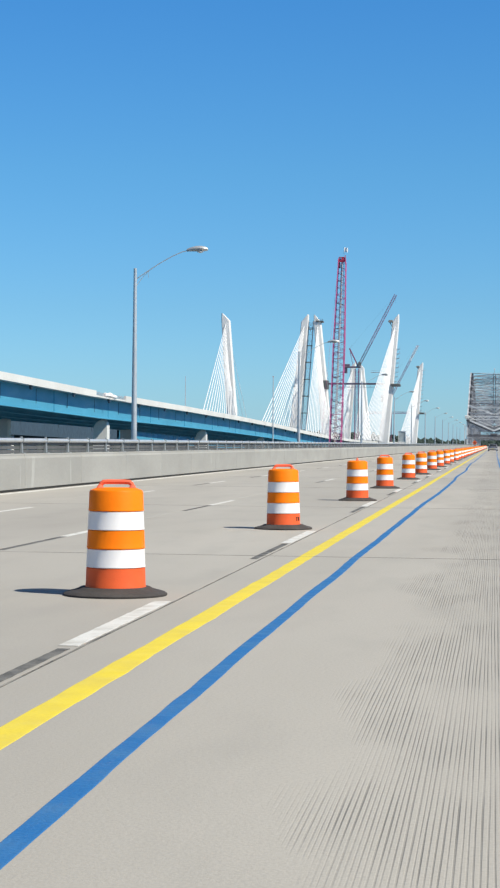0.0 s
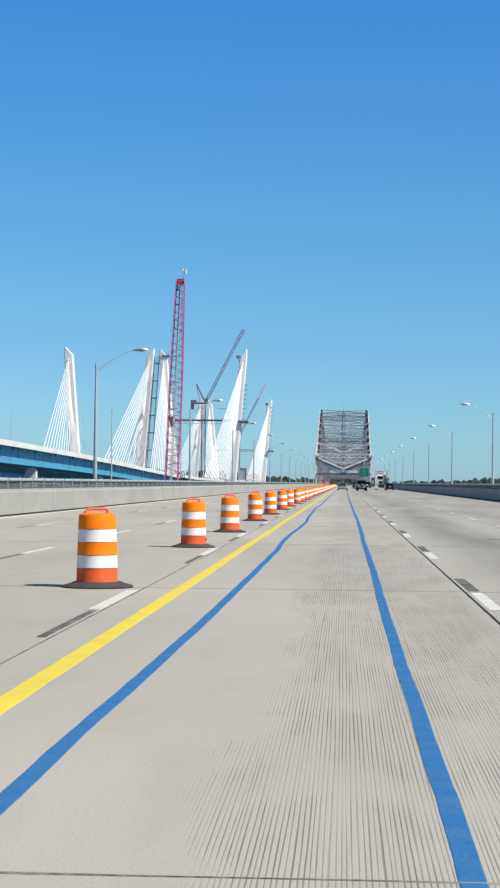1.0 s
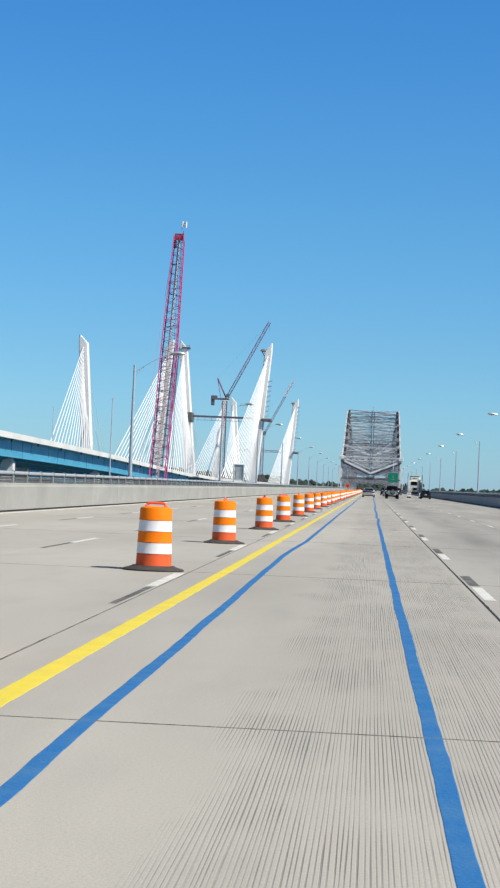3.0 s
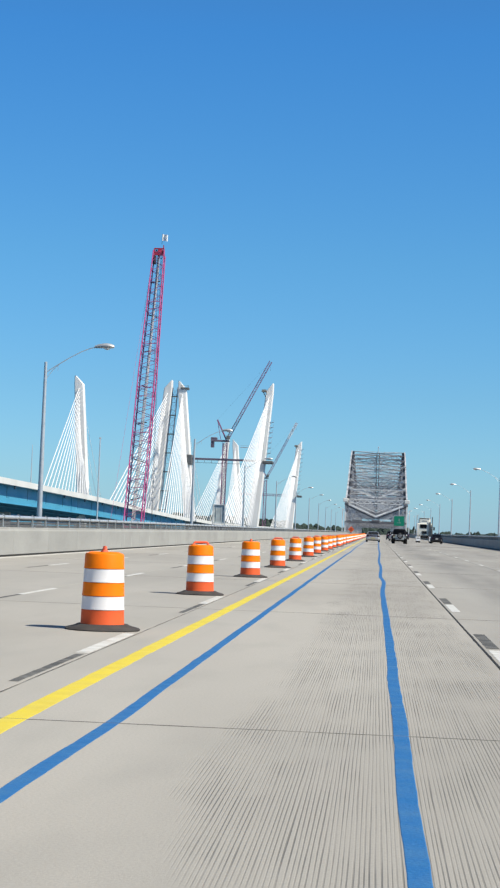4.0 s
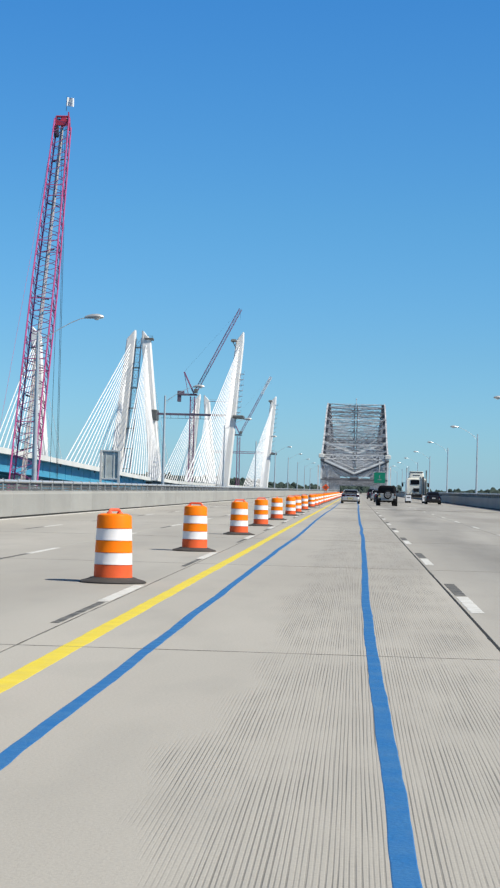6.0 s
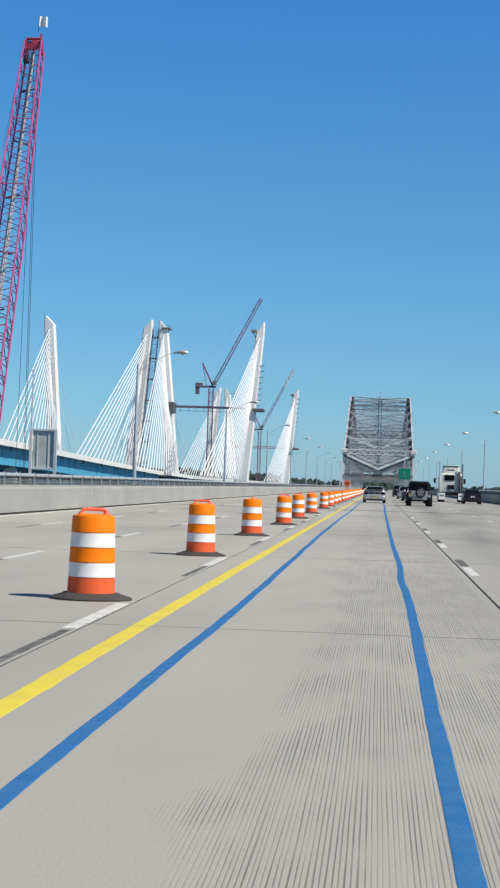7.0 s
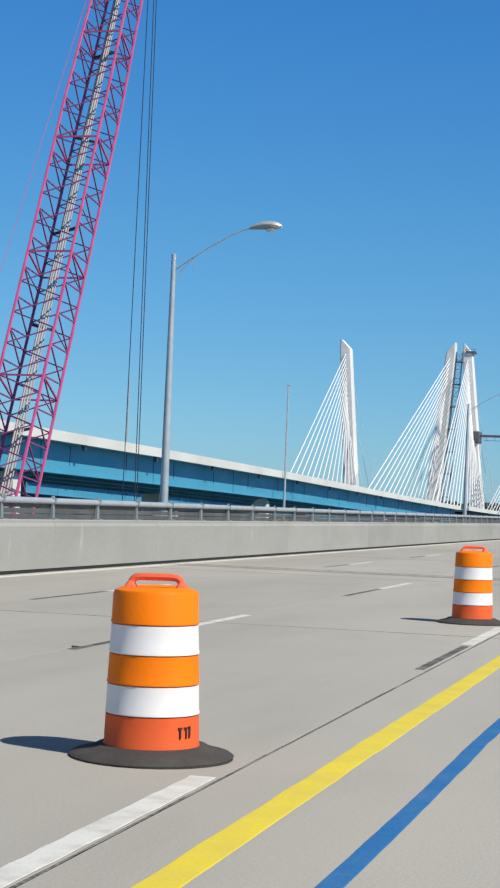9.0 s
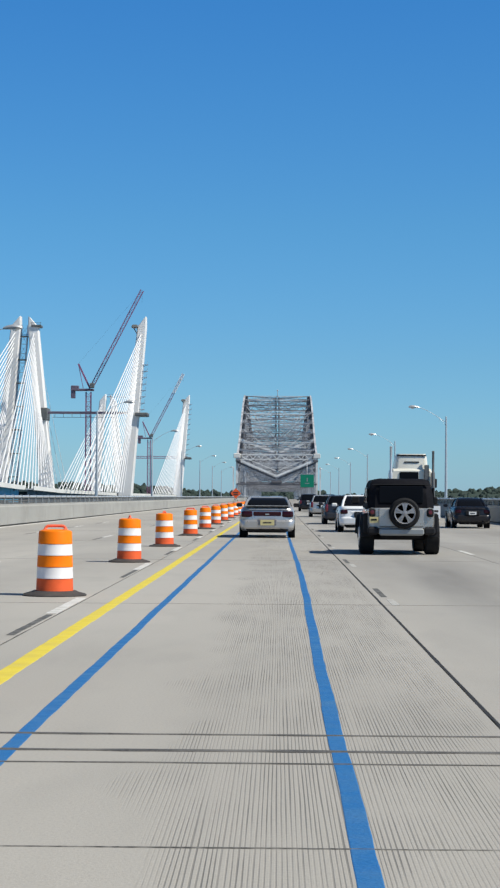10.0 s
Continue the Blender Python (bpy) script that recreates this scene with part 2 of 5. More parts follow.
SIGN_BACK = material("sign_back_aluminium", (0.33, 0.35, 0.36), 0.5, 0.5, spot=0.4, scale=1.5)
FOLIAGE = material("far_woods", (0.032, 0.052, 0.040), 0.95, spot=0.7, scale=0.03, dark=(0.018, 0.030, 0.026), grain=0.5)
WATER = material("river_water", (0.04, 0.09, 0.12), 0.12, bump=0.6, bump_scale=0.6)
TYRE = material("tyre_rubber", (0.016, 0.016, 0.017), 0.85, spot=0.3, scale=8, spec=0.2)
RIM = material("alloy_rim", (0.62, 0.62, 0.63), 0.3, 0.85)
GLASS = material("tinted_glass", (0.006, 0.007, 0.010), 0.2, spec=0.05)
TRIM = material("black_plastic_trim", (0.014, 0.014, 0.016), 0.6, spot=0.3, scale=5, spec=0.2)
TAIL_DARK = material("smoked_tail_lamp", (0.030, 0.005, 0.008), 0.2, coat=0.1, spec=0.2)
TAIL = material("tail_lamp_red", (0.12, 0.008, 0.013), 0.15, coat=0.6)
PLATE = material("plate_yellow", (0.58, 0.50, 0.24), 0.4)
PLATE_WHITE = material("plate_white", (0.75, 0.75, 0.74), 0.4)
SILVER = material("silver_car_paint", (0.47, 0.46, 0.45), 0.3, 0.55, spot=0.12, scale=2, coat=0.6)
WHITE_CAR = material("white_car_paint", (0.80, 0.80, 0.80), 0.3, spot=0.1, scale=2, coat=0.6)
BLACK_CAR = material("black_car_paint", (0.012, 0.012, 0.016), 0.28, spot=0.1, scale=2, coat=0.25, spec=0.3)
DARK_CAR = material("dark_grey_car_paint", (0.035, 0.038, 0.05), 0.28, 0.2, spot=0.1, scale=2, coat=0.3, spec=0.3)
CANVAS = material("black_soft_top", (0.007, 0.007, 0.010), 0.8, spot=0.3, scale=5, bump=0.2, spec=0.12)
TRUCK_WHITE = material("cream_truck_paint", (0.74, 0.71, 0.62), 0.35, spot=0.2, scale=1.5, coat=0.4)
CHROME = material("chrome", (0.7, 0.7, 0.7), 0.12, 1.0)


# ---------- mesh helpers ----------
class Shape:
    """Collects vertices and faces of one mesh."""

    def __init__(self):
        self.v, self.f = [], []

    def add(self, verts, faces):
        k = len(self.v)
        self.v += [tuple(p) for p in verts]
        self.f += [tuple(i + k for i in q) for q in faces]
        return self

    def box(self, c, s, turn=0.0, top=1.0, chamfer=0.0):
        """A block centred on c with sizes s, turned about z; its top is scaled by top, its edges may be chamfered."""
        hx, hy, hz = s[0] / 2, s[1] / 2, s[2] / 2
        ca, sa = math.cos(radians(turn)), math.sin(radians(turn))
        q = min(chamfer, hx * 0.9, hy * 0.9, hz * 0.9)

        def put(x, y, z):
            return (c[0] + x * ca - y * sa, c[1] + x * sa + y * ca, c[2] + z)
        if q <= 0:
            vs = [put(x * (top if z > 0 else 1), y * (top if z > 0 else 1), z) for z in (-hz, hz) for x, y in ((-hx, -hy), (hx, -hy), (hx, hy), (-hx, hy))]
            return self.add(vs, [(3, 2, 1, 0), (4, 5, 6, 7), (0, 1, 5, 4), (1, 2, 6, 5), (2, 3, 7, 6), (3, 0, 4, 7)])
        rings = []
        for z, inset in ((-hz, q), (-hz + q, 0), (hz - q, 0), (hz, q)):
            k = top if z > 0 else 1
            ax, ay = hx * k - inset, hy * k - inset
            e = q * 0.7
            rings.append([put(*p, z) for p in ((-ax + e, -ay), (ax - e, -ay), (ax, -ay + e), (ax, ay - e), (ax - e, ay), (-ax + e, ay), (-ax, ay - e), (-ax, -ay + e))])
        return self.loft(rings)

    def loft(self, rings, closed=True, caps=True):
        """Skins a row of rings of equal count."""
        n = len(rings[0])
        vs = [p for r in rings for p in r]
        fs = []
        for i in range(len(rings) - 1):
            for j in range(n if closed else n - 1):
                a, b = i * n + j, i * n + (j + 1) % n
                fs.append((a, b, b + n, a + n))
        if caps and closed:
            fs.append(tuple(reversed(range(n))))
            fs.append(tuple(range((len(rings) - 1) * n, len(rings) * n)))
        return self.add(vs, fs)

    def beam(self, p, q, w, h=None):
        """A rectangular bar from p to q."""
        return self.tube(p, q, w / 2 * 1.4142, (h or w) / 2 * 1.4142, n=4, oval=True)

    def tube(self, p, q, r, r2=None, n=8, oval=False):
        p, q = Vector(p), Vector(q)
        d = (q - p).normalized()
        side = d.cross(Vector((0, 0, 1)))
        if side.length < 1e-4:
            side = Vector((1, 0, 0))
        side.normalize()
        up = side.cross(d)
        rb = r if r2 is None or oval else r2
        ru = r2 if oval else r
        ring = lambda o, a, b: [o + side * math.cos(math.tau * (i + 0.5) / n) * a + up * math.sin(math.tau * (i + 0.5) / n) * b for i in range(n)]
        if oval:
            return self.loft([ring(p, r, ru), ring(q, r, ru)])
        return self.loft([ring(p, r, r), ring(q, rb, rb)])

    def path(self, pts, r, n=6):
        """A tube along a run of points."""
        pts = [Vector(p) for p in pts]
        rings = []
        for i, p in enumerate(pts):
            d = (pts[min(i + 1, len(pts) - 1)] - pts[max(i - 1, 0)]).normalized()
            side = d.cross(Vector((0, 0, 1)))
            if side.length < 1e-3:
                side = Vector((1, 0, 0))
            side.normalize()
            up = side.cross(d)
            rings.append([p + (side * math.cos(math.tau * k / n) + up * math.sin(math.tau * k / n)) * r for k in range(n)])
        return self.loft(rings)

    def lathe(self, profile, n=24, c=(0, 0, 0), axis="z", wobble=0.0):
        """Turns a profile of (radius, height) round an axis through c."""
        rings = []
        for r, h in profile:
            ring = []
            for i in range(n):
                a = math.tau * i / n
                k = r * (1 + wobble * math.sin(3 * a + h * 5))
                u, w = math.cos(a) * k, math.sin(a) * k
                ring.append({"z": (c[0] + u, c[1] + w, c[2] + h), "x": (c[0] + h, c[1] + u, c[2] + w), "y": (c[0] + w, c[1] + h, c[2] + u)}[axis])
            rings.append(ring)
        return self.loft(rings)


def part(name, shape, mat, parent=None, label="", smooth=False):
    """Links a shape as one mesh object, under a thing or a part."""
    me = bpy.data.meshes.new(name)
    me.from_pydata([tuple(p) for p in shape.v], [], shape.f)
    me.materials.append(mat)
    if smooth:
        me.polygons.foreach_set("use_smooth", [True] * len(me.polygons))
        me.set_sharp_from_angle(angle=radians(38))
    me.update()
    ob = new(name, me)
    if parent:
        ob.parent = parent
    if label:
        ob["label"] = label
    return ob


def thing(name, label, category, group="", kind="", at=(0, 0, 0), turn=0.0):
    ob = new(name)
    ob.matrix_basis = pose(*at, 0, 0, turn)
    return tagged(ob, label, category, group, kind)


def piece(name, mesh, parent, at, turn=0.0):
    ob = new(name, mesh)
    ob.parent = parent
    ob.matrix_basis = pose(*at, 0, 0, turn)
    return ob


# ---------- ground: river, far shore ----------
WATER_Z = -14.0
river = part("water", Shape().add([(-4500, -900, WATER_Z), (4500, -900, WATER_Z), (4500, 4600, WATER_Z), (-4500, 4600, WATER_Z)], [(0, 1, 2, 3)]), WATER)
tagged(river, "broad blue-grey river far below the bridge", "water", kind="structure")


def far_woods(name, x0, x1, y, crest_of, seed, label):
    """A wooded shore: a bank whose crest follows crest_of(x), with many overlapping crowns of uneven height."""
    rng = random.Random(seed)
    s = Shape()
    steps = 80

    def crest_z(x):
        return crest_of(x) * (1 + 0.25 * noise.noise((x * 0.006, seed, 0))) - 5
    front = [(x0 + (x1 - x0) * i / steps, y, WATER_Z - 1) for i in range(steps + 1)]
    mid = [(p[0], y + 120, crest_z(p[0])) for p in front]
    back = [(p[0], y + 420, WATER_Z - 1) for p in front]
    k = steps + 1
    s.add(front + mid + back, [(i + r * k, i + 1 + r * k, i + 1 + (r + 1) * k, i + (r + 1) * k) for r in range(2) for i in range(steps)])
    for i in range(int((x1 - x0) * 1.1)):
        x, u = rng.uniform(x0, x1), rng.random() ** 0.6
        base = WATER_Z + (crest_z(x) - WATER_Z) * u - 3
        r, h = rng.uniform(2.5, 6.5), rng.uniform(5, 9)
        prof = [(r * 0.5, 0), (r, h * 0.3), (r * 0.85, h * 0.6), (r * 0.4, h * 0.9), (0.3, h)]
        s.lathe([(q * rng.uniform(0.8, 1.2), e) for q, e in prof], 6, (x, y + 120 * u, base), wobble=0.2)
    return tagged(part(name, s, FOLIAGE), label, "woods", kind="stuff")


far_woods("wooded_shore", -1900, -40, 2600, lambda x: 8 + 11 * min(1.0, max(0.0, (-x - 45) / 120)) + max(0.0, -x - 260) * 0.045, 3, "dark green wooded shore beyond the river")
far_woods("wooded_point", -60, 60, 2500, lambda x: 13 + 2 * math.cos(x * 0.05), 5, "dark green wooded shore at the far end of the bridge")
far_woods("wooded_hill", 30, 1000, 3000, lambda x: 5 + 17 * math.exp(-((x - 420) / 230) ** 2), 8, "dark green wooded hill beyond the river")

# ---------- the old bridge: deck, slabs, parapets ----------
BARRELS = ((-2.93, 14.12), (-2.91, 25.48), (-2.85, 38.6), (-2.92, 49.54), (-2.89, 62.5), (-2.87, 72.91), (-2.89, 85.96), (-2.89, 97.8), (-2.86, 109.95), (-2.89, 121.89),
           (-2.82, 134.17), (-2.85, 145.43), (-2.84, 157.7), (-2.84, 169.59), (-2.88, 182.29), (-2.84, 194.34), (-2.87, 206.04), (-2.85, 218.7), (-2.89, 230.29), (-2.91, 242.44),
           (-2.81, 254.7), (-2.87, 265.73), (-2.86, 278.42), (-2.87, 296.35), (-2.86, 307.85), (-2.88, 319.79), (-2.89, 330.94), (-2.85, 343.93))
LEFT_FACE, RIGHT_FACE = -11.40, 11.6
SEAM_L, SEAM_R = -2.364, 1.325
deck = part("bridge_deck", Shape().box((0.1, 620, -0.72), (24.4, 1400, 1.3)), JOINT)
tagged(deck, "dark bridge deck under the concrete slabs", "bridge deck", kind="structure")
road = thing("road", "worn grey concrete roadway with saw-cut grooves", "road", kind="structure")
part("road_slab", Shape().box((0.12, 880, -0.035), (22.9, 844.0, 0.07)), CONCRETE_ROAD, road)

# ---------- painted lines ----------


def stripe(name, path, width, mat, label, category="road marking", rag=0.012, z=0.0005, step=0.2, y0=-8.0, y1=520.0, seed=1):
    """A hand-sprayed line with uneven edges; path gives its x for each y."""
    s = Shape()
    vs, fs = [], []
    y, i = y0, 0
    while y < y1:
        fine = step if y < 330 else step * 4
        c = path(y)
        a = noise.noise((y * 2.1, seed, 0)) * rag + noise.noise((y * 0.5, seed, 4)) * rag
        b = noise.noise((y * 2.3, seed, 9)) * rag + noise.noise((y * 0.6, seed, 7)) * rag
        for dx, dz in ((-width / 2 + a, 0.0), (-width / 2 + a + 0.004, 0.0018), (width / 2 + b - 0.004, 0.0018), (width / 2 + b, 0.0)):
            vs.append((c + dx, y, z + dz))
        if i:
            k = 4 * i
            fs += [(k - 4 + j, k - 3 + j, k + 1 + j, k + j) for j in range(3)]
        y += fine
        i += 1
    s.add(vs, fs)
    return tagged(part(name, s, mat), label, category)


def bend(knots):
    """Smooth interpolation between (y, x) knots."""
    def at(y):
        if y <= knots[0][0]:
            return knots[0][1]
        for (ya, xa), (yb, xb) in zip(knots, knots[1:]):
            if y <= yb:
                u = (y - ya) / (yb - ya)
                return xa + (xb - xa) * u * u * (3 - 2 * u)
        return knots[-1][1]
    return at


stripe("yellow_line", lambda y: -1.935 + 0.02 * noise.noise((y * 0.05, 3, 1)), 0.155, YELLOW, "worn bright yellow solid edge line painted on the concrete", seed=2, rag=0.009)
blue_l = bend(((0, -1.36), (15, -1.39), (34, -1.37), (48, -1.29), (60, -1.28), (68, -1.34), (84, -1.25), (96, -1.35), (118, -1.44), (126, -1.355), (168, -1.365), (209, -1.36), (217, -1.32), (249, -1.39), (268, -1.39), (286, -1.325), (300, -1.33), (330, -1.34)))
blue_r = bend(((30, 0.35), (46, 0.33), (55, 0.355), (66, 0.35), (76, 0.38), (88, 0.39), (109, 0.36), (138, 0.345), (150, 0.325), (158.5, 0.38), (163.0, 0.31), (176, 0.35), (190, 0.30), (208, 0.35), (220.5, 0.385), (224, 0.355), (229, 0.39), (240, 0.355), (293, 0.37), (315, 0.44), (340, 0.40)))
stripe("blue_line", lambda y: blue_l(y) + 0.012 * noise.noise((y * 0.33, 8, 2)), 0.092, BLUE_LINE, "wavy hand-sprayed blue guide line on concrete", seed=5, rag=0.006)
stripe("blue_line", lambda y: blue_r(y) + 0.012 * noise.noise((y * 0.33, 2, 6)), 0.092, BLUE_LINE, "wavy hand-sprayed blue guide line on concrete", seed=9, rag=0.006)
stripe("joint_sealant", lambda y: SEAM_L, 0.015, JOINT_WORN, "dark tar sealant along the seam between lanes", "road joint", seed=21, rag=0.007)
stripe("joint_sealant", lambda y: SEAM_R, 0.028, JOINT, "dark tar sealant along the seam between lanes", "road joint", seed=22, rag=0.009)
stripe("white_edge_line", lambda y: LEFT_FACE + 0.27, 0.20, WHITE_LINE, "faded white edge line beside the concrete parapet", seed=12, rag=0.02)


def dash(name, x, ya, yb, width, mat, label, seed):
    rng = random.Random(seed)
    n = 30
    vs, fs = [], []
    for i in range(n + 1):
        y = ya + (yb - ya) * i / n
        a, b = rng.uniform(-0.004, 0.004), rng.uniform(-0.004, 0.004)
        for dx, dz in ((-width / 2 + a, 0.0), (-width / 2 + a + 0.004, 0.002), (width / 2 + b - 0.004, 0.002), (width / 2 + b, 0.0)):
            vs.append((x + dx, y, 0.0005 + dz))
        if i:
            k = 4 * i
            fs += [(k - 4 + j, k - 3 + j, k + 1 + j, k + j) for j in range(3)]
    ob = part(name, Shape().add(vs, fs), mat)
    return tagged(ob, label, "road marking", "lane dashes")


W_TEXT, B_TEXT = "faded white lane dash on worn concrete", "scuffed black contrast dash on worn concrete"
spots = list(BARRELS) + [(-2.86, 343.93 + 12.19 * i) for i in range(1, 22)]
for i, (_, y) in enumerate(spots[:38]):
    dash("lane_dash", SEAM_L - 0.09, y - 3.6, y - 0.5, 0.13, WHITE_LINE, W_TEXT, i)
    dash("lane_dash", SEAM_L - 0.08, y - 6.7, y - 3.75, 0.08, BLACK_LINE, B_TEXT, i + 100)


def after_joint(y):
    """The dash pattern starts afresh beyond the expansion joint."""
    return y + (5.9 if y > 288 else 0.0)


for i in range(31):
    for x, y0 in ((-5.43, 10.6), (-8.44, 5.4), (4.55, 8.0)):
        y = after_joint(y0 + 12.0 * i)
        dash("lane_dash", x, y, y + 3.05, 0.11, WHITE_LINE, W_TEXT, i * 7 + int(x * 10) + 400)
        if x < 2:
            dash("lane_dash", x, y - 3.0, y - 0.1, 0.09, BLACK_LINE, B_TEXT, i * 7 + int(x * 10) + 900)

for i in range(31):
    y = after_joint(0.1 + 12.0 * i)
    if y < 287:
        dash("lane_dash", SEAM_R + 0.12, y - 1.5, y + 1.3, 0.14, WHITE_LINE, W_TEXT, i + 2000)
        dash("lane_dash", SEAM_R + 0.12, y + 1.6, y + 4.3, 0.14, BLACK_LINE, B_TEXT, i + 2100)
    elif y > 295:
        dash("lane_dash", SEAM_R + 0.16, y + 0.2, y + 1.5, 0.09, FAINT_LINE, W_TEXT, i + 2000)
        dash("lane_dash", SEAM_R + 0.12, y + 2.0, y + 4.2, 0.08, BLACK_LINE, B_TEXT, i + 2100)

# ---------- traffic barrels ----------


def traffic_barrel(at, turn=0.0):
    b = thing("traffic_barrel", "orange and white banded plastic traffic barrel on a black rubber base", "traffic barrel", "barrels along the lane", at=at, turn=turn)
    part("rubber_base", Shape().lathe([(0.02, 0.0), (0.414, 0.0), (0.418, 0.015), (0.40, 0.028), (0.345, 0.042), (0.30, 0.056), (0.28, 0.068), (0.02, 0.068)], 28, wobble=0.012), RUBBER, b, "dusty black rubber base ring", smooth=True)
    bands = ((0.060, 0.225, 0.250, 0.245, ORANGE_DULL, "orange_band"), (0.225, 0.375, 0.245, 0.241, SHEET, "white_band"), (0.375, 0.525, 0.241, 0.235, ORANGE, "orange_band"),
             (0.525, 0.675, 0.235, 0.229, SHEET, "white_band"), (0.675, 0.848, 0.229, 0.224, ORANGE, "orange_band"))
    for z0, z1, r0, r1, m, n in bands:
        r0, r1 = r0 * 0.965, r1 * 0.965
        prof = [(r0 - 0.012, z0), (r0 + 0.003, z0 + 0.004), (r0 + 0.003, z0 + 0.012), (r0, z0 + 0.02), (r1, z1 - 0.004), (r1 - 0.012, z1)]
        if z1 > 0.8:
            prof = prof[:-2] + [(r1, z1 - 0.022), (r1 - 0.008, z1 - 0.006), (r1 - 0.025, z1), (0.16, z1 + 0.012), (0.15, z1 + 0.006), (0.01, z1 + 0.006)]
        part(n, Shape().lathe(prof, 28), m, b, smooth=True)
    h = Shape()
    h.path([(-0.136, 0, 0.845), (-0.130, 0, 0.872), (-0.120, 0, 0.893), (-0.104, 0, 0.905), (-0.070, 0, 0.908), (0.070, 0, 0.908), (0.104, 0, 0.905), (0.120, 0, 0.893), (0.130, 0, 0.872), (0.136, 0, 0.845)], 0.019, 8)
    h.box((-0.130, 0, 0.866), (0.055, 0.075, 0.045), top=0.75, chamfer=0.012).box((0.130, 0, 0.866), (0.055, 0.075, 0.045), top=0.75, chamfer=0.012)
    part("handle", h, HANDLE, b, "moulded orange carrying handle", smooth=True)
    marks = Shape()
    for i, (w, z, hh) in enumerate(((0.024, 0.172, 0.008), (0.009, 0.145, 0.05), (0.024, 0.172, 0.008), (0.009, 0.145, 0.05), (0.01, 0.15, 0.058))):
        a = radians(-46 + (0, 0, 9, 9, 15)[i])
        r = 0.2415
        marks.box((math.cos(a) * r, math.sin(a) * r, z), (w, 0.006, hh), math.degrees(a) + 90)
    part("stencil_bars", marks, STENCIL, b, "black stencilled bars")
    return b


first = traffic_barrel((*BARRELS[0], 0), 188)
rng = random.Random(4)
broad, edge_on = (1, 3, 5, 11, 13, 17, 18, 20, 21, 22, 24), (2, 9, 10, 12, 19, 25)
for i, (x, y) in enumerate(spots[1:], 1):
    turn = 16 if i in (1, 21) else 196 if i in broad else 95 if i in edge_on else rng.choice((188, 30, 75, 160, 120, 200, 170))
    copy_thing(first, pose(x, y, 0, rng.uniform(-0.6, 0.6), rng.uniform(-0.6, 0.6), turn + rng.uniform(-8, 8)))

# ---------- parapets and rails ----------


def parapet(name, face, side, label):
    """A cast concrete parapet in panels with a steel pipe rail on posts. side: -1 to the left, 1 to the right."""
    wall = thing(name, label, "bridge parapet", kind="structure")
    x = face

    def section(length, q=0.012):
        outline = [(0.045, -0.05), (0.045, 0.045), (0.0, 0.06), (0.0, 0.80), (0.03, 0.86), (0.03, 0.90), (0.05, 0.915), (0.36, 0.915), (0.38, 0.90), (0.38, -0.05)]
        if side > 0:
            outline = list(reversed([(u, z) for u, z in outline]))
        rings = []
        for yy, k in ((0.0, q), (q, 0.0), (length - q, 0.0), (length, q)):
            rings.append([((u + (k if u < 0.2 else -k)) * side, yy, z - (k if z > 0.5 else 0)) for u, z in outline])
        return Shape().loft(rings)

    length = 6.08
    first_panel = part("panel", section(length), CONCRETE_WALL, wall)
    first_panel.location = (x, -24.0, 0)
    for i in range(1, 84):
        piece("panel", first_panel.data, wall, (x, -24.0 + 6.1 * i, 0))
    part("panel", section(800), CONCRETE_WALL, wall).location = (x, -24 + 6.1 * 84, 0)
    # pipe rail
    rx = x + side * 0.2
    pipe = Shape().tube((rx, -24, 1.245), (rx, 1300, 1.245), 0.055, n=10)
    part("rail", pipe, GALV, wall, "galvanised pipe rail", smooth=True)
    # black strip in the foot recess paints the shadow of the gap
    part("foot_joint", Shape().box((x + side * 0.03, 638, 0.024), (0.05, 1324, 0.044)), JOINT, wall, "dark strip for the shade in the gap at the parapet's foot")
    # dark bars added in the open gap to stand in for shade behind it
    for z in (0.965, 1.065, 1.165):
        part("lower_rail", Shape().box((rx + side * 0.05, 638, z), (0.03, 1324, 0.082)), RAIL_SHADE, wall, "dark bar standing in for the shade below the pipe rail")
    post = Shape().box((0, 0, 0.14), (0.07, 0.10, 0.28), top=0.8, chamfer=0.008).box((0, 0, 0.01), (0.18, 0.2, 0.02))
    post.box((0, 0, 0.375), (0.10, 0.22, 0.025)).box((0, 0, 0.33), (0.13, 0.05, 0.10))
    post.box((0, 0, 0.40), (0.05, 0.09, 0.05), top=0.7)
    p0 = part("rail_post", post, SIGN_BACK, wall)
    p0.location = (rx, -20, 0.914)
    for i in range(1, 210):
        piece("rail_post", p0.data, wall, (rx, -20 + 2.44 * i, 0.914))
    return wall


parapet("parapet_left", LEFT_FACE, -1, "long grey concrete parapet with a steel pipe rail")
parapet("parapet_right", RIGHT_FACE, 1, "long grey concrete parapet with a steel pipe rail in shade")

# ---------- street lamps ----------


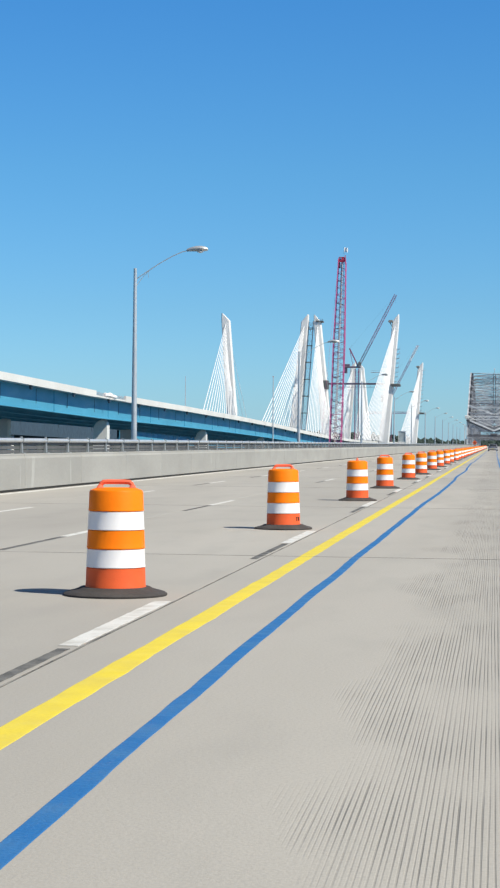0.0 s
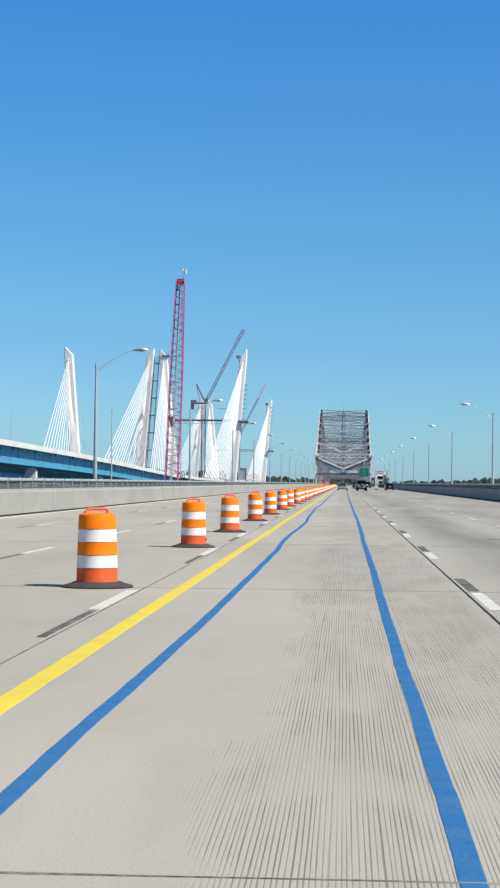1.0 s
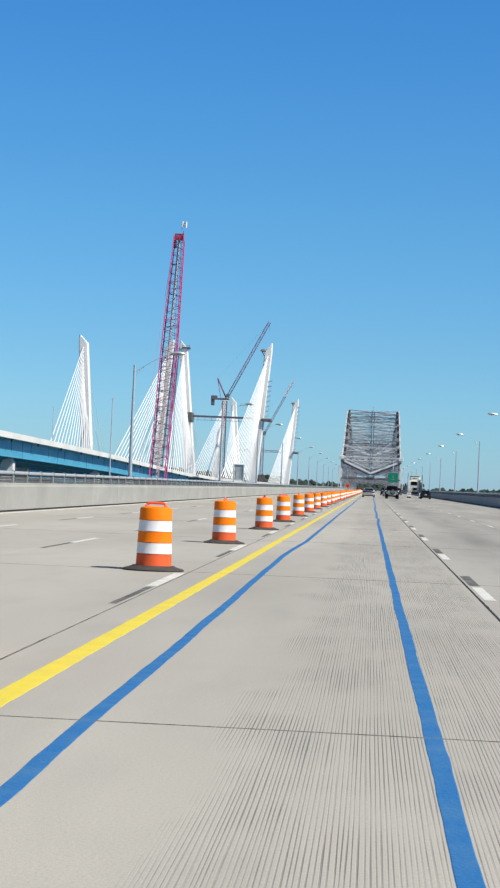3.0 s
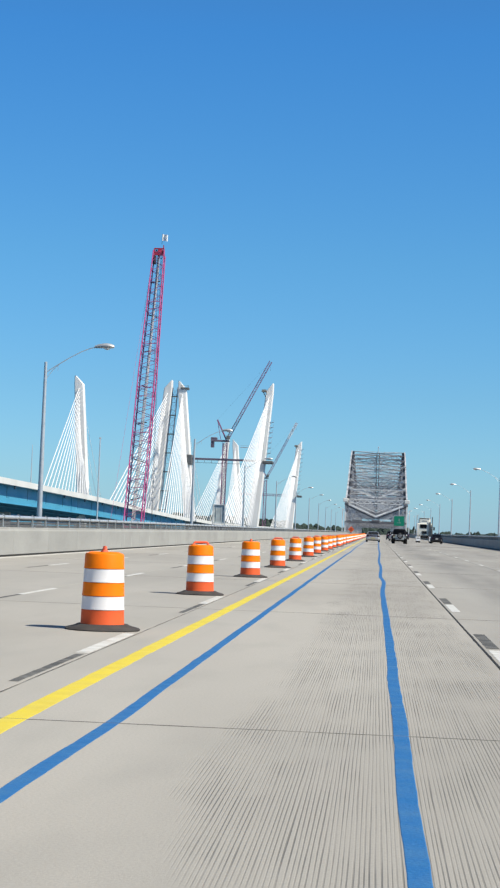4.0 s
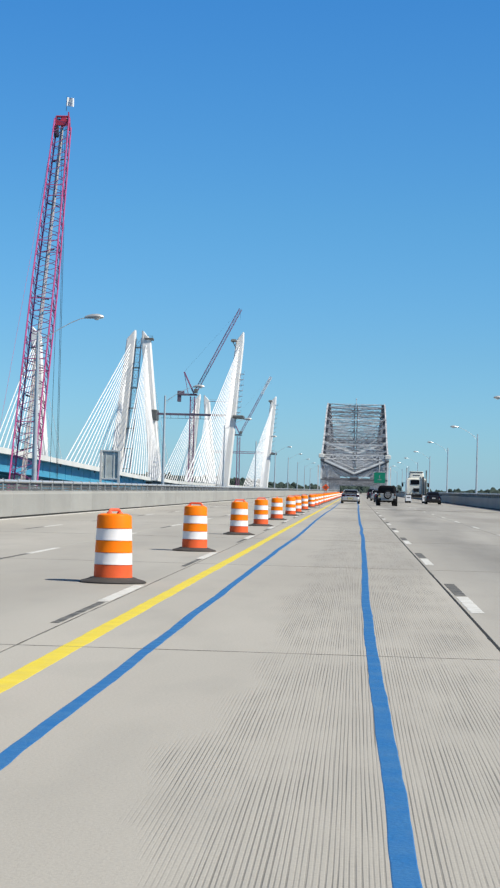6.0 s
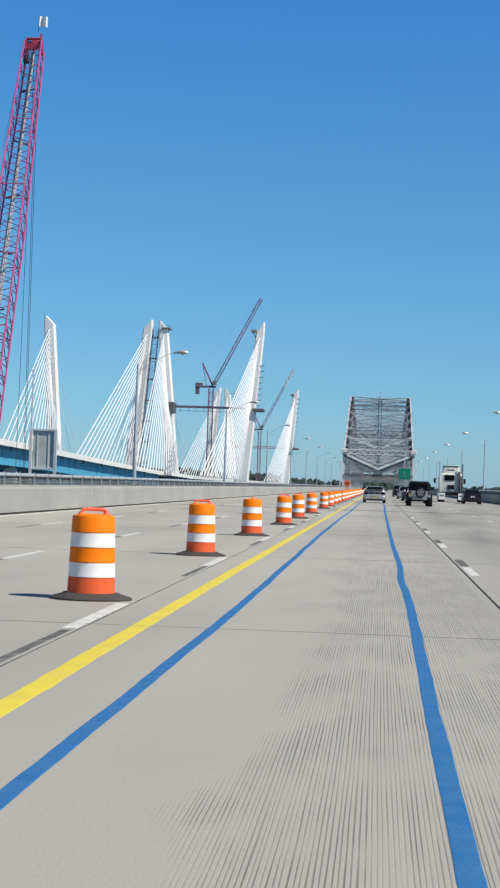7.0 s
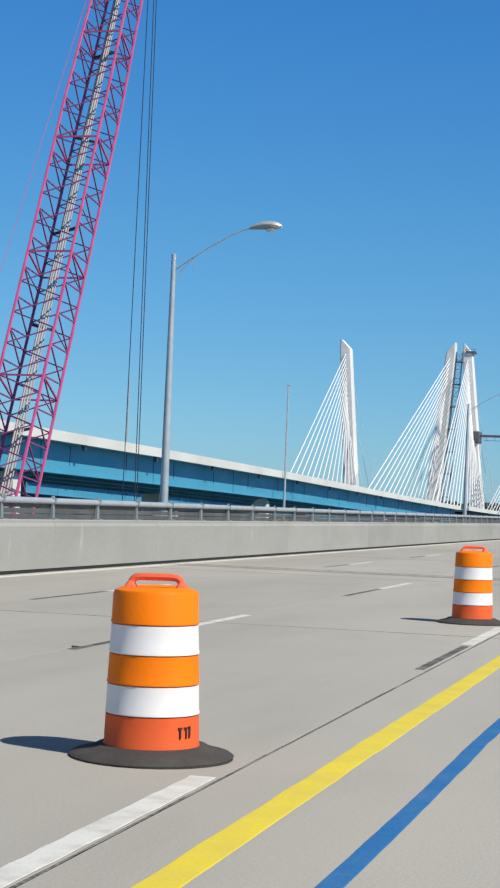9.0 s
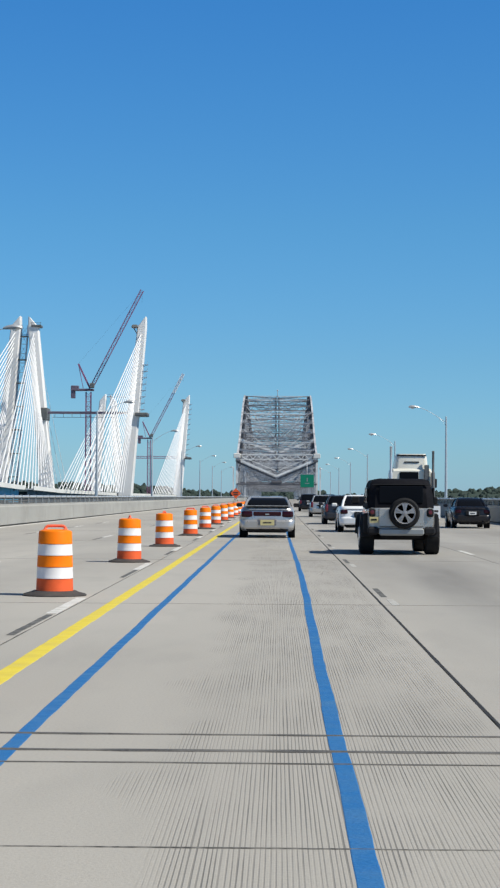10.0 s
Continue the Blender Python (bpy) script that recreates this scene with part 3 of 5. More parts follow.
def street_lamp(side):
    """A tapered steel column with a curved arm and a cobra-head luminaire; side is the way the arm points (+1 to +x)."""
    lamp = thing("street_lamp", "galvanised steel street lamp with a curved arm and cobra head", "street lamp", "lamps along the bridge")
    part("column", Shape().lathe([(0.11, -0.3), (0.115, 0.0), (0.062, 6.5), (0.065, 6.55), (0.0, 6.58)], 12), GALV, lamp, smooth=True)
    part("base_plate", Shape().box((0, 0, -0.25), (0.45, 0.45, 0.06), chamfer=0.01), GALV, lamp)
    pts = [(side * u, 0, z) for u, z in ((0.05, 6.15), (0.45, 6.42), (0.95, 6.74), (1.45, 7.02), (1.85, 7.19), (2.1, 7.24))]
    part("arm", Shape().path(pts, 0.017, 8), GALV, lamp, smooth=True)
    part("brace", Shape().path([(side * 0.06, 0, 5.9), (side * 0.3, 0, 6.22), (side * 0.62, 0, 6.53)], 0.010, 6).box((side * 0.52, 0, 6.33), (0.014, 0.014, 0.28)), GALV, lamp)
    rings = []
    for u, w, zt, zb in ((2.02, 0.05, 7.30, 7.20), (2.17, 0.10, 7.36, 7.20), (2.37, 0.16, 7.41, 7.20), (2.57, 0.18, 7.42, 7.20), (2.75, 0.15, 7.39, 7.21), (2.85, 0.07, 7.33, 7.24)):
        c = (zt + zb) / 2
        rings.append([(side * u, math.cos(math.tau * k / 10) * w, c + math.sin(math.tau * k / 10) * (zt - zb) / 2) for k in range(10)])
    head = part("luminaire", Shape().loft(rings), GALV, lamp, "cobra-head luminaire", smooth=True)
    part("lens", Shape().lathe([(0.02, -0.075), (0.09, -0.06), (0.125, -0.02), (0.13, 0.0), (0.02, 0.0)], 14, (side * 2.55, 0, 7.215)), LAMP_GLASS, head, "clear prismatic lens", smooth=True)
    return lamp


def bracket_at(lamp, side, reach):
    part("bracket", Shape().box((side * (reach / 2 - 0.15), 0, -0.55), (reach, 0.3, 0.5), chamfer=0.03), RAIL_DARK, lamp, "steel bracket fixed to the deck edge")


lamp_l = street_lamp(1)
bracket_at(lamp_l, 1, 2.1)
lamp_l.matrix_basis = pose(-13.8, 68.3, 1.4)
for y in (127.2, 188, 249.3, 301.4, 360.9, 421, 481, 541, 601, 661, 721):
    copy_thing(lamp_l, pose(-13.8, y, 1.2))
lamp_r = street_lamp(-1)
bracket_at(lamp_r, -1, 0.85)
lamp_r.matrix_basis = pose(12.75, 67, 0.9)
for y in (126, 184.5, 243, 301.5, 360.3, 420.4, 480, 540, 600, 660, 720):
    copy_thing(lamp_r, pose(12.75, y, 0.9))

# ---------- sign seen from behind on the parapet ----------
board = thing("road_sign", "grey aluminium road sign on steel posts, seen from behind", "road sign")
part("panel", Shape().box((-14.0, 274.72, 2.36), (0.88, 0.05, 1.56), chamfer=0.01), PANEL_BACK, board, "mid-grey panel back")
for dx, w, m, low in ((-0.52, 0.12, CONCRETE_WHITE, -0.4), (0.515, 0.13, SIGN_FRAME, -0.4)):
    part("post", Shape().box((-14.0 + dx, 274.68, (3.19 + low) / 2), (w, 0.1, 3.19 - low), chamfer=0.01), m, board, "pale steel post" if dx < 0 else "grey steel post")
for z, w in ((3.15, 0.09), (1.53, 0.09)):
    part("frame_bar", Shape().box((-14.0, 274.675, z), (0.9, 0.09, w), chamfer=0.01), SIGN_FRAME, board, "grey steel frame bar")
for dx in (-0.25, 0.22):
    part("stiffener", Shape().box((-14.0 + dx, 274.685, 2.34), (0.035, 0.03, 1.5)), SIGN_FRAME, board)
part("bracket", Shape().box((-13.15, 274.8, -0.2), (2.6, 0.3, 0.5), chamfer=0.03), RAIL_DARK, board)

# ---------- the old bridge's through truss ----------


def truss_bridge():
    t = thing("truss_bridge", "grey steel cantilever through truss over the roadway", "truss bridge", at=(-0.4, 0, 0))
    X = 12.3
    ys = [837 + 14.9 * i for i in range(0, 54)]

    def top(y):
        k = (y - 837) / 119
        if y <= 837:
            return 13.9
        if y <= 956.5:
            return 13.9 + 25.1 * (0.5 * k + 0.5 * k * k * (3 - 2 * k))
        return max(22.0, 39.0 - 0.075 * (y - 956))

    def laced(p, q, deep, bays, w):
        """Two parallel bars with zigzag lacing between them, in the plane across the roadway."""
        s, p, q = Shape(), Vector(p), Vector(q)
        d = (q - p).normalized()
        n = Vector((-d.z, 0, d.x)) * (deep / 2)
        s.beam(p + n, q + n, w).beam(p - n, q - n, w)
        for k in range(bays):
            a, c = p.lerp(q, k / bays), p.lerp(q, (k + 1) / bays)
            s.beam(a + n, c - n, w * 0.7) if k % 2 else s.beam(a - n, c + n, w * 0.7)
        return s
    for side in (-1, 1):
        x = side * X
        for i, (a, b) in enumerate(zip(ys, ys[1:])):
            part("top_chord", Shape().beam((x, a, top(a)), (x, b, top(b)), 0.55, 0.7), TRUSS, t)
        part("bottom_chord", Shape().beam((x, 837, -1.2), (x, ys[-1], -1.2), 0.7, 0.9), TRUSS, t)
        part("side_rail", Shape().beam((x, 837, 1.6), (x, ys[-1], 1.6), 0.25, 0.3), TRUSS, t)
        for i, y in enumerate(ys):
            w = 0.34 if i else 0.62
            part("post", Shape().beam((x, y, -1.2), (x, y, top(y)), w, w), TRUSS if i else TRUSS_PALE, t)
            if i:
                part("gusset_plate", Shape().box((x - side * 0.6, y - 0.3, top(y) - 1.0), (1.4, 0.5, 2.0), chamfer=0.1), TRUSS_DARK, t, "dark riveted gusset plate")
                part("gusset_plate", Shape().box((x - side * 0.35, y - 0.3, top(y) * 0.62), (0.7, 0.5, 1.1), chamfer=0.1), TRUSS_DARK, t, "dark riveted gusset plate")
        # every other diagonal is coloured dark for the shaded voids
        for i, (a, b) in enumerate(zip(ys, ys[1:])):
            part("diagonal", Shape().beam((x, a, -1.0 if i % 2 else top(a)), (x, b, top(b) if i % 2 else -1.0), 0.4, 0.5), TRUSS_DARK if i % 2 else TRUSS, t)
            part("girt", Shape().beam((x, a, top(a) * 0.5), (x, b, top(b) * 0.5), 0.22, 0.26), TRUSS, t)
        part("portal_cap", Shape().box((side * X, 836.4, 13.9), (2.1, 1.6, 1.5), chamfer=0.15), CONCRETE_WHITE, t, "pale gusset at the portal corner")
        part("portal_post", Shape().box((side * (X + 1.0), 834, 4.5), (0.4, 0.6, 12.0)), TRUSS_PALE, t)
        part("portal_bracket", Shape().box((side * (X - 0.4), 835.6, 12.4), (1.6, 0.8, 0.9), chamfer=0.2), TRUSS_DARK, t)
        part("inner_post", Shape().beam((side * (X - 2.6), 836.6, -0.1), (side * (X - 2.6), 836.6, 12.0), 0.26), TRUSS, t)
    # portal
    part("portal_frame", laced((-X, 837, 13.6), (X, 837, 13.6), 1.5, 20, 0.26), TRUSS_PALE, t)
    for sx in (-1, 1):
        part("portal_brace", Shape().beam((sx * X, 836.2, 12.9), (0, 836.2, 7.7), 0.55, 0.62), TRUSS_PALE, t, "broad pale portal brace")
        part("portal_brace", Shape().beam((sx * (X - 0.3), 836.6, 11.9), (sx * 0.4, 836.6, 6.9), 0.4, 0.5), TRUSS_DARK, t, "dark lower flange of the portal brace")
        part("portal_brace", laced((sx * X, 836.9, 11.2), (sx * 1.2, 836.9, 5.9), 1.1, 12, 0.24), TRUSS, t)
        part("portal_lace", laced((sx * X, 837, 8.2), (sx * 0.6, 837, 12.4), 0.8, 12, 0.16), TRUSS, t)
    part("portal_strut", laced((-X, 836.8, 7.0), (X, 836.8, 7.0), 1.1, 26, 0.18), TRUSS, t)
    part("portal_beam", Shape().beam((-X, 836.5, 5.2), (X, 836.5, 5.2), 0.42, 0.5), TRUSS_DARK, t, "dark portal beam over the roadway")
    part("sway_gusset", Shape().box((0, 836.0, 5.9), (3.2, 0.5, 0.8), chamfer=0.2), TRUSS_DARK, t)
    for i, y in enumerate(ys):
        if not i:
            continue
        z = top(y)
        # tones alternate from bay to bay, sun and shade given as colour
        part("sway_frame", laced((-X, y, z - 0.8), (X, y, z - 0.8), 1.6, 18, 0.2), (TRUSS_DARK, TRUSS, TRUSS_PALE)[i % 3], t)
        low = max(6.6, z * 0.60)
        part("sway_frame", laced((-X, y, low), (X, y, low), 0.9, 22, 0.15), TRUSS_DARK if i % 2 else TRUSS, t)
        for sx in (-1, 1):
            part("knee_brace", Shape().beam((sx * X, y, z - 1.6), (sx * 0.4, y, low), 0.22, 0.26), TRUSS_PALE if i % 3 == 1 else TRUSS, t)
            part("sway_diagonal", Shape().beam((sx * X, y, low), (sx * 0.4, y, z - 1.6), 0.16, 0.18), TRUSS, t)
        part("centre_plate", Shape().box((-0.55, y - 0.4, z - 0.9), (0.45, 0.5, 1.1), chamfer=0.05), TRUSS_DARK, t)
        part("centre_plate", Shape().box((0.55, y - 0.4, z - 0.9), (0.45, 0.5, 1.1), chamfer=0.05), TRUSS_DARK, t)
        part("portal_beam", laced((-X, y, 5.5), (X, y, 5.5), 0.8, 16, 0.17), TRUSS_DARK if i % 3 else TRUSS, t)
    for a, b in zip(ys, ys[1:]):
        part("lateral_bracing", Shape().beam((-X, a, top(a)), (X, b, top(b)), 0.2, 0.2), TRUSS_DARK, t)
        part("lateral_bracing", Shape().beam((X, a, top(a)), (-X, b, top(b)), 0.2, 0.2), TRUSS, t)
    # a second, broader brace part of the way up
    for sx in (-1, 1):
        part("portal_brace", Shape().beam((sx * X, ys[3] - 0.6, top(ys[3]) - 2.2), (0, ys[3] - 0.6, top(ys[3]) - 6.8), 0.6, 0.7), TRUSS_PALE, t, "broad pale sway brace")
    part("beacon", Shape().tube((0, 956, 38.6), (0, 956, 41.2), 0.12).box((0, 956, 41.2), (0.6, 0.6, 0.5), chamfer=0.1), TRUSS, t)
    return t


truss_bridge()
green = thing("lane_sign", "square green lane sign hung from the truss portal", "road sign")
part("panel", Shape().box((8.9, 833.08, 6.2), (4.1, 0.16, 3.9), chamfer=0.08), SIGN_GREEN, green)
part("arrow_bars", Shape().box((8.9, 832.98, 6.6), (0.3, 0.05, 1.1)).box((8.9, 832.98, 5.5), (1.4, 0.05, 0.22)), SIGN_BACK, green)
part("hanger", Shape().beam((8.9, 833.2, 8.2), (8.9, 836.6, 12.4), 0.2).beam((8.9, 833.2, 4.3), (8.9, 836.7, 5.6), 0.2), TRUSS, green)


# ---------- work-zone sign on the closed lanes ----------
work_sign = thing("work_zone_sign", "orange diamond work-zone sign on a folding stand", "road sign")
c = Vector((-5.8, 532.0, 1.75))
part("panel", Shape().loft([[(c.x, y, c.z + 0.72), (c.x + 0.72, y, c.z), (c.x, y, c.z - 0.72), (c.x - 0.72, y, c.z)] for y in (c.y, c.y + 0.05)]), ORANGE_DULL, work_sign, "orange diamond panel")
part("symbol_bars", Shape().box((c.x, c.y - 0.02, c.z + 0.12), (0.7, 0.02, 0.14)).box((c.x, c.y - 0.02, c.z - 0.16), (0.6, 0.02, 0.14)), STENCIL, work_sign)
for sx in (-1, 1):
    part("leg", Shape().beam((c.x, c.y + 0.08, 1.3), (c.x + sx * 0.6, c.y + 0.5, 0.0), 0.05), RAIL_DARK, work_sign)
part("mast", Shape().beam((c.x, c.y + 0.08, 0.6), (c.x, c.y + 0.08, 2.5), 0.05), RAIL_DARK, work_sign)


# ---------- small painted mark on the parapet face ----------
mark = thing("painted_mark", "small white painted bars on the parapet face", "marking")
for z in (0.79, 0.70, 0.61):
    part("bar", Shape().box((LEFT_FACE + 0.002, 271.57, z), (0.006, 0.30, 0.045)), FAINT_LINE, mark)

# ---------- scraps on the closed lanes ----------
for x, y, size, turn in ((-3.82, 253.24, 0.10, 20), (-5.48, 271.84, 0.10, -35)):
    scrap = Shape()
    rng = random.Random(int(y))
    ring = [(math.cos(math.tau * k / 9) * size * rng.uniform(0.35, 0.6), math.sin(math.tau * k / 9) * size * rng.uniform(0.2, 0.35)) for k in range(9)]
    scrap.loft([[(a, b, 0.002) for a, b in ring], [(a * 0.95, b * 0.95, 0.006 + 0.006 * rng.random()) for a, b in ring], [(a * 0.4, b * 0.4, 0.012) for a, b in ring]])
    ob = tagged(part("tyre_scrap", scrap, RUBBER), "torn scrap of black tyre rubber on the concrete", "debris")
    ob.matrix_basis = pose(x, y, 0, 0, 0, turn)

# ---------- piers under the old bridge ----------
pier = thing("bridge_pier", "grey concrete pier under the old bridge", "bridge pier", kind="structure")
for y in range(-20, 1300, 61):
    for x in (-7.0, 7.2):
        part("column", Shape().box((x, y, (WATER_Z - 2.3) / 2), (2.2, 2.0, -WATER_Z - 0.3), chamfer=0.2), CONCRETE_WALL, pier)
    part("cap", Shape().box((0.1, y, -1.87), (20.0, 2.4, 1.0), chamfer=0.15), CONCRETE_WALL, pier)

# ---------- the new bridge: approach spans ----------


deck_curve = ((-80, 15.6), (218, 11.1), (308, 9.8), (395, 9.08), (471, 8.25), (547, 7.25), (644, 5.6), (741, 4.1), (828, 3.15), (1014, 2.5), (1500, 2.2))


def deck_z(y):
    for (a, za), (b, zb) in zip(deck_curve, deck_curve[1:]):
        if y <= b:
            return za + (zb - za) * (y - a) / (b - a)
    return 2.2


def girder_bridge(x_face, width, z_shift, label, y0=-60, y1=1500, gap=None, paint=BLUE_STEEL, deep=3.35):
    b = thing("girder_bridge", label, "bridge")
    ys = [y0 + (y1 - y0) * i / 60 for i in range(61)]
    slab, wallb = [], []
    for y in ys:
        z = deck_z(y) + z_shift
        slab.append([(x_face, y, z - 1.05), (x_face, y, z - 0.75), (x_face - width, y, z - 0.75), (x_face - width, y, z - 1.05)])
        wallb.append([(x_face - width + 0.3, y, z - 1.12), (x_face - width + 0.3, y, z), (x_face - width - 0.12, y, z), (x_face - width - 0.12, y, z - 1.12)])
    part("deck_slab", Shape().loft(slab), CONCRETE_WHITE, b)
    # the near parapet, with a length not yet cast where gap says so
    for a, e in ((y0, gap[0]), (gap[1], y1)) if gap else ((y0, y1),):
        run = sorted({a, e, *[y for y in ys if a < y < e]})
        wallf = [[(x_face + 0.12, y, deck_z(y) + z_shift - 1.12), (x_face + 0.12, y, deck_z(y) + z_shift), (x_face - 0.3, y, deck_z(y) + z_shift), (x_face - 0.3, y, deck_z(y) + z_shift - 1.12)] for y in run]
        part("parapet", Shape().loft(wallf), CONCRETE_WHITE, b, "white concrete parapet")
    part("parapet", Shape().loft(wallb), CONCRETE_WHITE, b, "white concrete parapet")
    for gx in (1.6, width * 0.36, width * 0.64, width - 1.6):
        web, fl, ft = [], [], []
        for y in ys:
            z = deck_z(y) + z_shift - 1.05
            x = x_face - gx
            web.append([(x + 0.05, y, z - deep), (x + 0.05, y, z), (x - 0.05, y, z), (x - 0.05, y, z - deep)])
            fl.append([(x + 0.35, y, z - deep - 0.1), (x + 0.35, y, z - deep + 0.03), (x - 0.35, y, z - deep + 0.03), (x - 0.35, y, z - deep - 0.1)])
        g = part("girder", Shape().loft(web), paint, b, "painted steel plate girder")
        part("flange", Shape().loft(fl), paint, g)
        if gx < 3:
            for y in range(int(y0) + 16, int(min(y1, 900)), 40):
                z = deck_z(y) + z_shift - 1.05
                part("stiffener", Shape().box((x_face - gx + 0.11, y, z - 1.68), (0.12, 0.05, 3.3)), paint, g)
    for y in range(int(y0) + 25, int(min(y1, 900)), 20):
        z = deck_z(y) + z_shift - 1.05
        # cross frames take the dark colour for the gloom between the girders
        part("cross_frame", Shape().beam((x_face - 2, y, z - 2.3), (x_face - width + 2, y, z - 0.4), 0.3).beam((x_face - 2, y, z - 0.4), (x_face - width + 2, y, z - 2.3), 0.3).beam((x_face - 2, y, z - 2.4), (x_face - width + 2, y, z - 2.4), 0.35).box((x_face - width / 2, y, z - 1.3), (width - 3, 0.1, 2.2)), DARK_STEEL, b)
    for y in (74, 186, 319, 431, 541, 652, 763, 874):
        if not y0 < y < y1:
            continue
        z = deck_z(y) + z_shift - deep - 1.25
        for inset in (3.4, width - 4.0):
            x = x_face - inset
            # blade piers; those under the near edge have a rounded head
            outline = [(-1.3, WATER_Z - 1.5), (1.3, WATER_Z - 1.5), (1.3, z - 1.0), (1.15, z - 0.45), (0.8, z - 0.1), (0.3, z), (-0.2, z - 0.1), (-0.75, z - 0.5), (-1.1, z - 1.1), (-1.3, z - 1.9)]
            if inset > 4 or paint is DARK_STEEL:
                outline = [(-1.4, WATER_Z - 1.5), (1.4, WATER_Z - 1.5), (1.4, z + 0.05), (-1.4, z + 0.05)]
            p = part("pier", Shape().loft([[(x + dx, y + dy, h) for dx, h in outline] for dy in (-1.1, 1.1)]), CONCRETE_WHITE, b, "pale concrete pier")
            part("bearing_block", Shape().box((x + 0.5, y, z + 0.02), (1.0, 1.3, 0.3), top=0.8), CONCRETE_WHITE, p)
    # drain scuppers, coloured dark to read as the notches of shadow they throw
    for y in range(int(y0) + 20, int(min(y1, 900)), 27):
        z = deck_z(y) + z_shift - 1.05
        part("drain_scupper", Shape().box((x_face - 0.25, y, z - 0.35), (0.3, 0.5, 0.7), top=1.6, chamfer=0.03), DARK_STEEL, b)
    return b


girder_bridge(-67.4, 26.0, 0.0, "new approach bridge with blue steel girders and white parapet", y1=760, gap=(299.2, 324.0))
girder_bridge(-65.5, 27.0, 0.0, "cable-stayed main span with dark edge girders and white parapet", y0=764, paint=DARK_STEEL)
# girders made deep and dark to give the shaded band under the first bridge
girder_bridge(-116.0, 30.0, 1.0, "parallel new bridge behind the first, its girders coloured dark as if shaded", y1=552, paint=DARK_STEEL, deep=5.8)
girder_bridge(-116.0, 30.0, -0.4, "parallel new bridge with blue steel girders behind the first", y0=556)

rebar = thing("rebar_cage", "bare reinforcing bars where the new parapet is not yet cast", "reinforcement")
bars = Shape().beam((-67.45, 299.3, deck_z(300) - 0.25), (-67.45, 323.9, deck_z(324) - 0.3), 0.06).beam((-67.45, 299.3, deck_z(300) - 0.6), (-67.45, 323.9, deck_z(324) - 0.6), 0.05)
for i in range(49):
    y = 299.5 + 0.5 * i
    bars.beam((-67.45, y, deck_z(y) - 0.8), (-67.45, y, deck_z(y) - 0.1 - 0.15 * (i % 3)), 0.045)
part("bars", bars, ROPE, rebar)
bundle = thing("tarpaulin_bundle", "white tarpaulin bundle lying on the new bridge deck", "tarpaulin")
rng = random.Random(12)
heap = Shape()
for i in range(9):
    r = rng.uniform(0.35, 0.65)
    y = 307.5 + 0.95 * i
    heap.lathe([(r * 0.3, -0.1), (r, 0.1), (r * 0.9, r * 0.8), (r * 0.3, r * 1.25), (0.02, r * 1.3)], 9, (-67.6 + rng.uniform(-0.2, 0.2), y, deck_z(y) - 0.75 + rng.uniform(0, 0.15)), wobble=0.22)
part("sheet", heap, SHEET, bundle, smooth=True)

# ---------- cable-stayed pylons ----------


def pylon(base, top, lean, near, away, stays, label, deck_x, crown=2.0):
    """A leaning tapered concrete leg with two fans of stay cables. base, top: (x, y, z)."""
    p = thing("bridge_pylon", label, "bridge pylon", "pylons of the cable-stayed bridge")
    bx, by, bz = base
    tx, ty, tz = top
    rings = []
    for u in (-0.35, 0.0, 0.25, 0.5, 0.75, 0.94):
        c = Vector((bx + (tx - bx) * u, by + (ty - by) * u, bz + (tz - bz) * u))
        w, d = 2.8 + (crown - 2.8) * max(u, 0), 3.6 - 1.3 * max(u, 0)
        q = 0.4
        rings.append([(c.x + sx * (w - (q if corner else 0)), c.y + sy * (d - (0 if corner else q)), c.z)
                      for sx, sy, corner in ((-1, -1, 1), (1, -1, 1), (1, -1, 0), (1, 1, 0), (1, 1, 1), (-1, 1, 1), (-1, 1, 0), (-1, -1, 0))])
    # slanted crown
    c = Vector(top)
    last = rings[-1]
    rings.append([(x, y, tz + (0.3 if (x - tx) * lean < 0 else -3.9)) for x, y, z in last])
    part("leg", Shape().loft(rings), PYLON, p, "leaning pale concrete leg")
    for way, reach in ((-1, near), (1, away)):
        fan, thick = (stays, 0.21) if way < 0 else (3, 0.09)
        for k in range(fan):
            u = 0.91 - 0.42 * (1 - k / (fan - 1))
            s = k / (fan - 1)
            foot_y = by + way * (9 + (reach - 9) * s)
            a = Vector((bx + (tx - bx) * u, by + way * 1.5, bz + (tz - bz) * u))
            f = Vector((deck_x, foot_y, deck_z(foot_y) if bz < 12 else bz - 0.5 + (by - foot_y) * 0.012))
            part("stay_cable", Shape().tube(a, f, thick, n=5), CABLE, p)
    return p


P_TEXT = "white cable-stayed bridge pylon with fans of stay cables"
Y1, Y2 = 1014.0, 1430.0
P3_BASE, P3_TOP = (-62.2, Y1, 1.5), (-55.5, Y1, 74.0)
P4_BASE, P4_TOP = (-64.4, Y2, 1.0), (-58.6, Y2, 65.7)
pylon((-148.3, Y1, 8.0), (-153.2, Y1, 74.8), 1, 160, 40, 15, P_TEXT, -143.0, 2.3)
pylon((-113.2, Y1, 5.0), (-107.0, Y1, 74.0), -1, 164, 40, 15, P_TEXT, -114.0)
pylon((-94.0, Y1, 2.5), (-100.6, Y1, 73.8), 1, 158, 40, 17, P_TEXT, -90.2)
pylon(P3_BASE, P3_TOP, -1, 187, 30, 17, P_TEXT, -62.4, 1.8)
pylon(P4_BASE, P4_TOP, -1, 217, 30, 16, "distant white pylon with dense stay cables", -64.8)
pylon((-117.5, Y2, 2.0), (-112.2, Y2, 66.0), -1, 198, 60, 14, "distant white pylon with dense stay cables", -117.0)
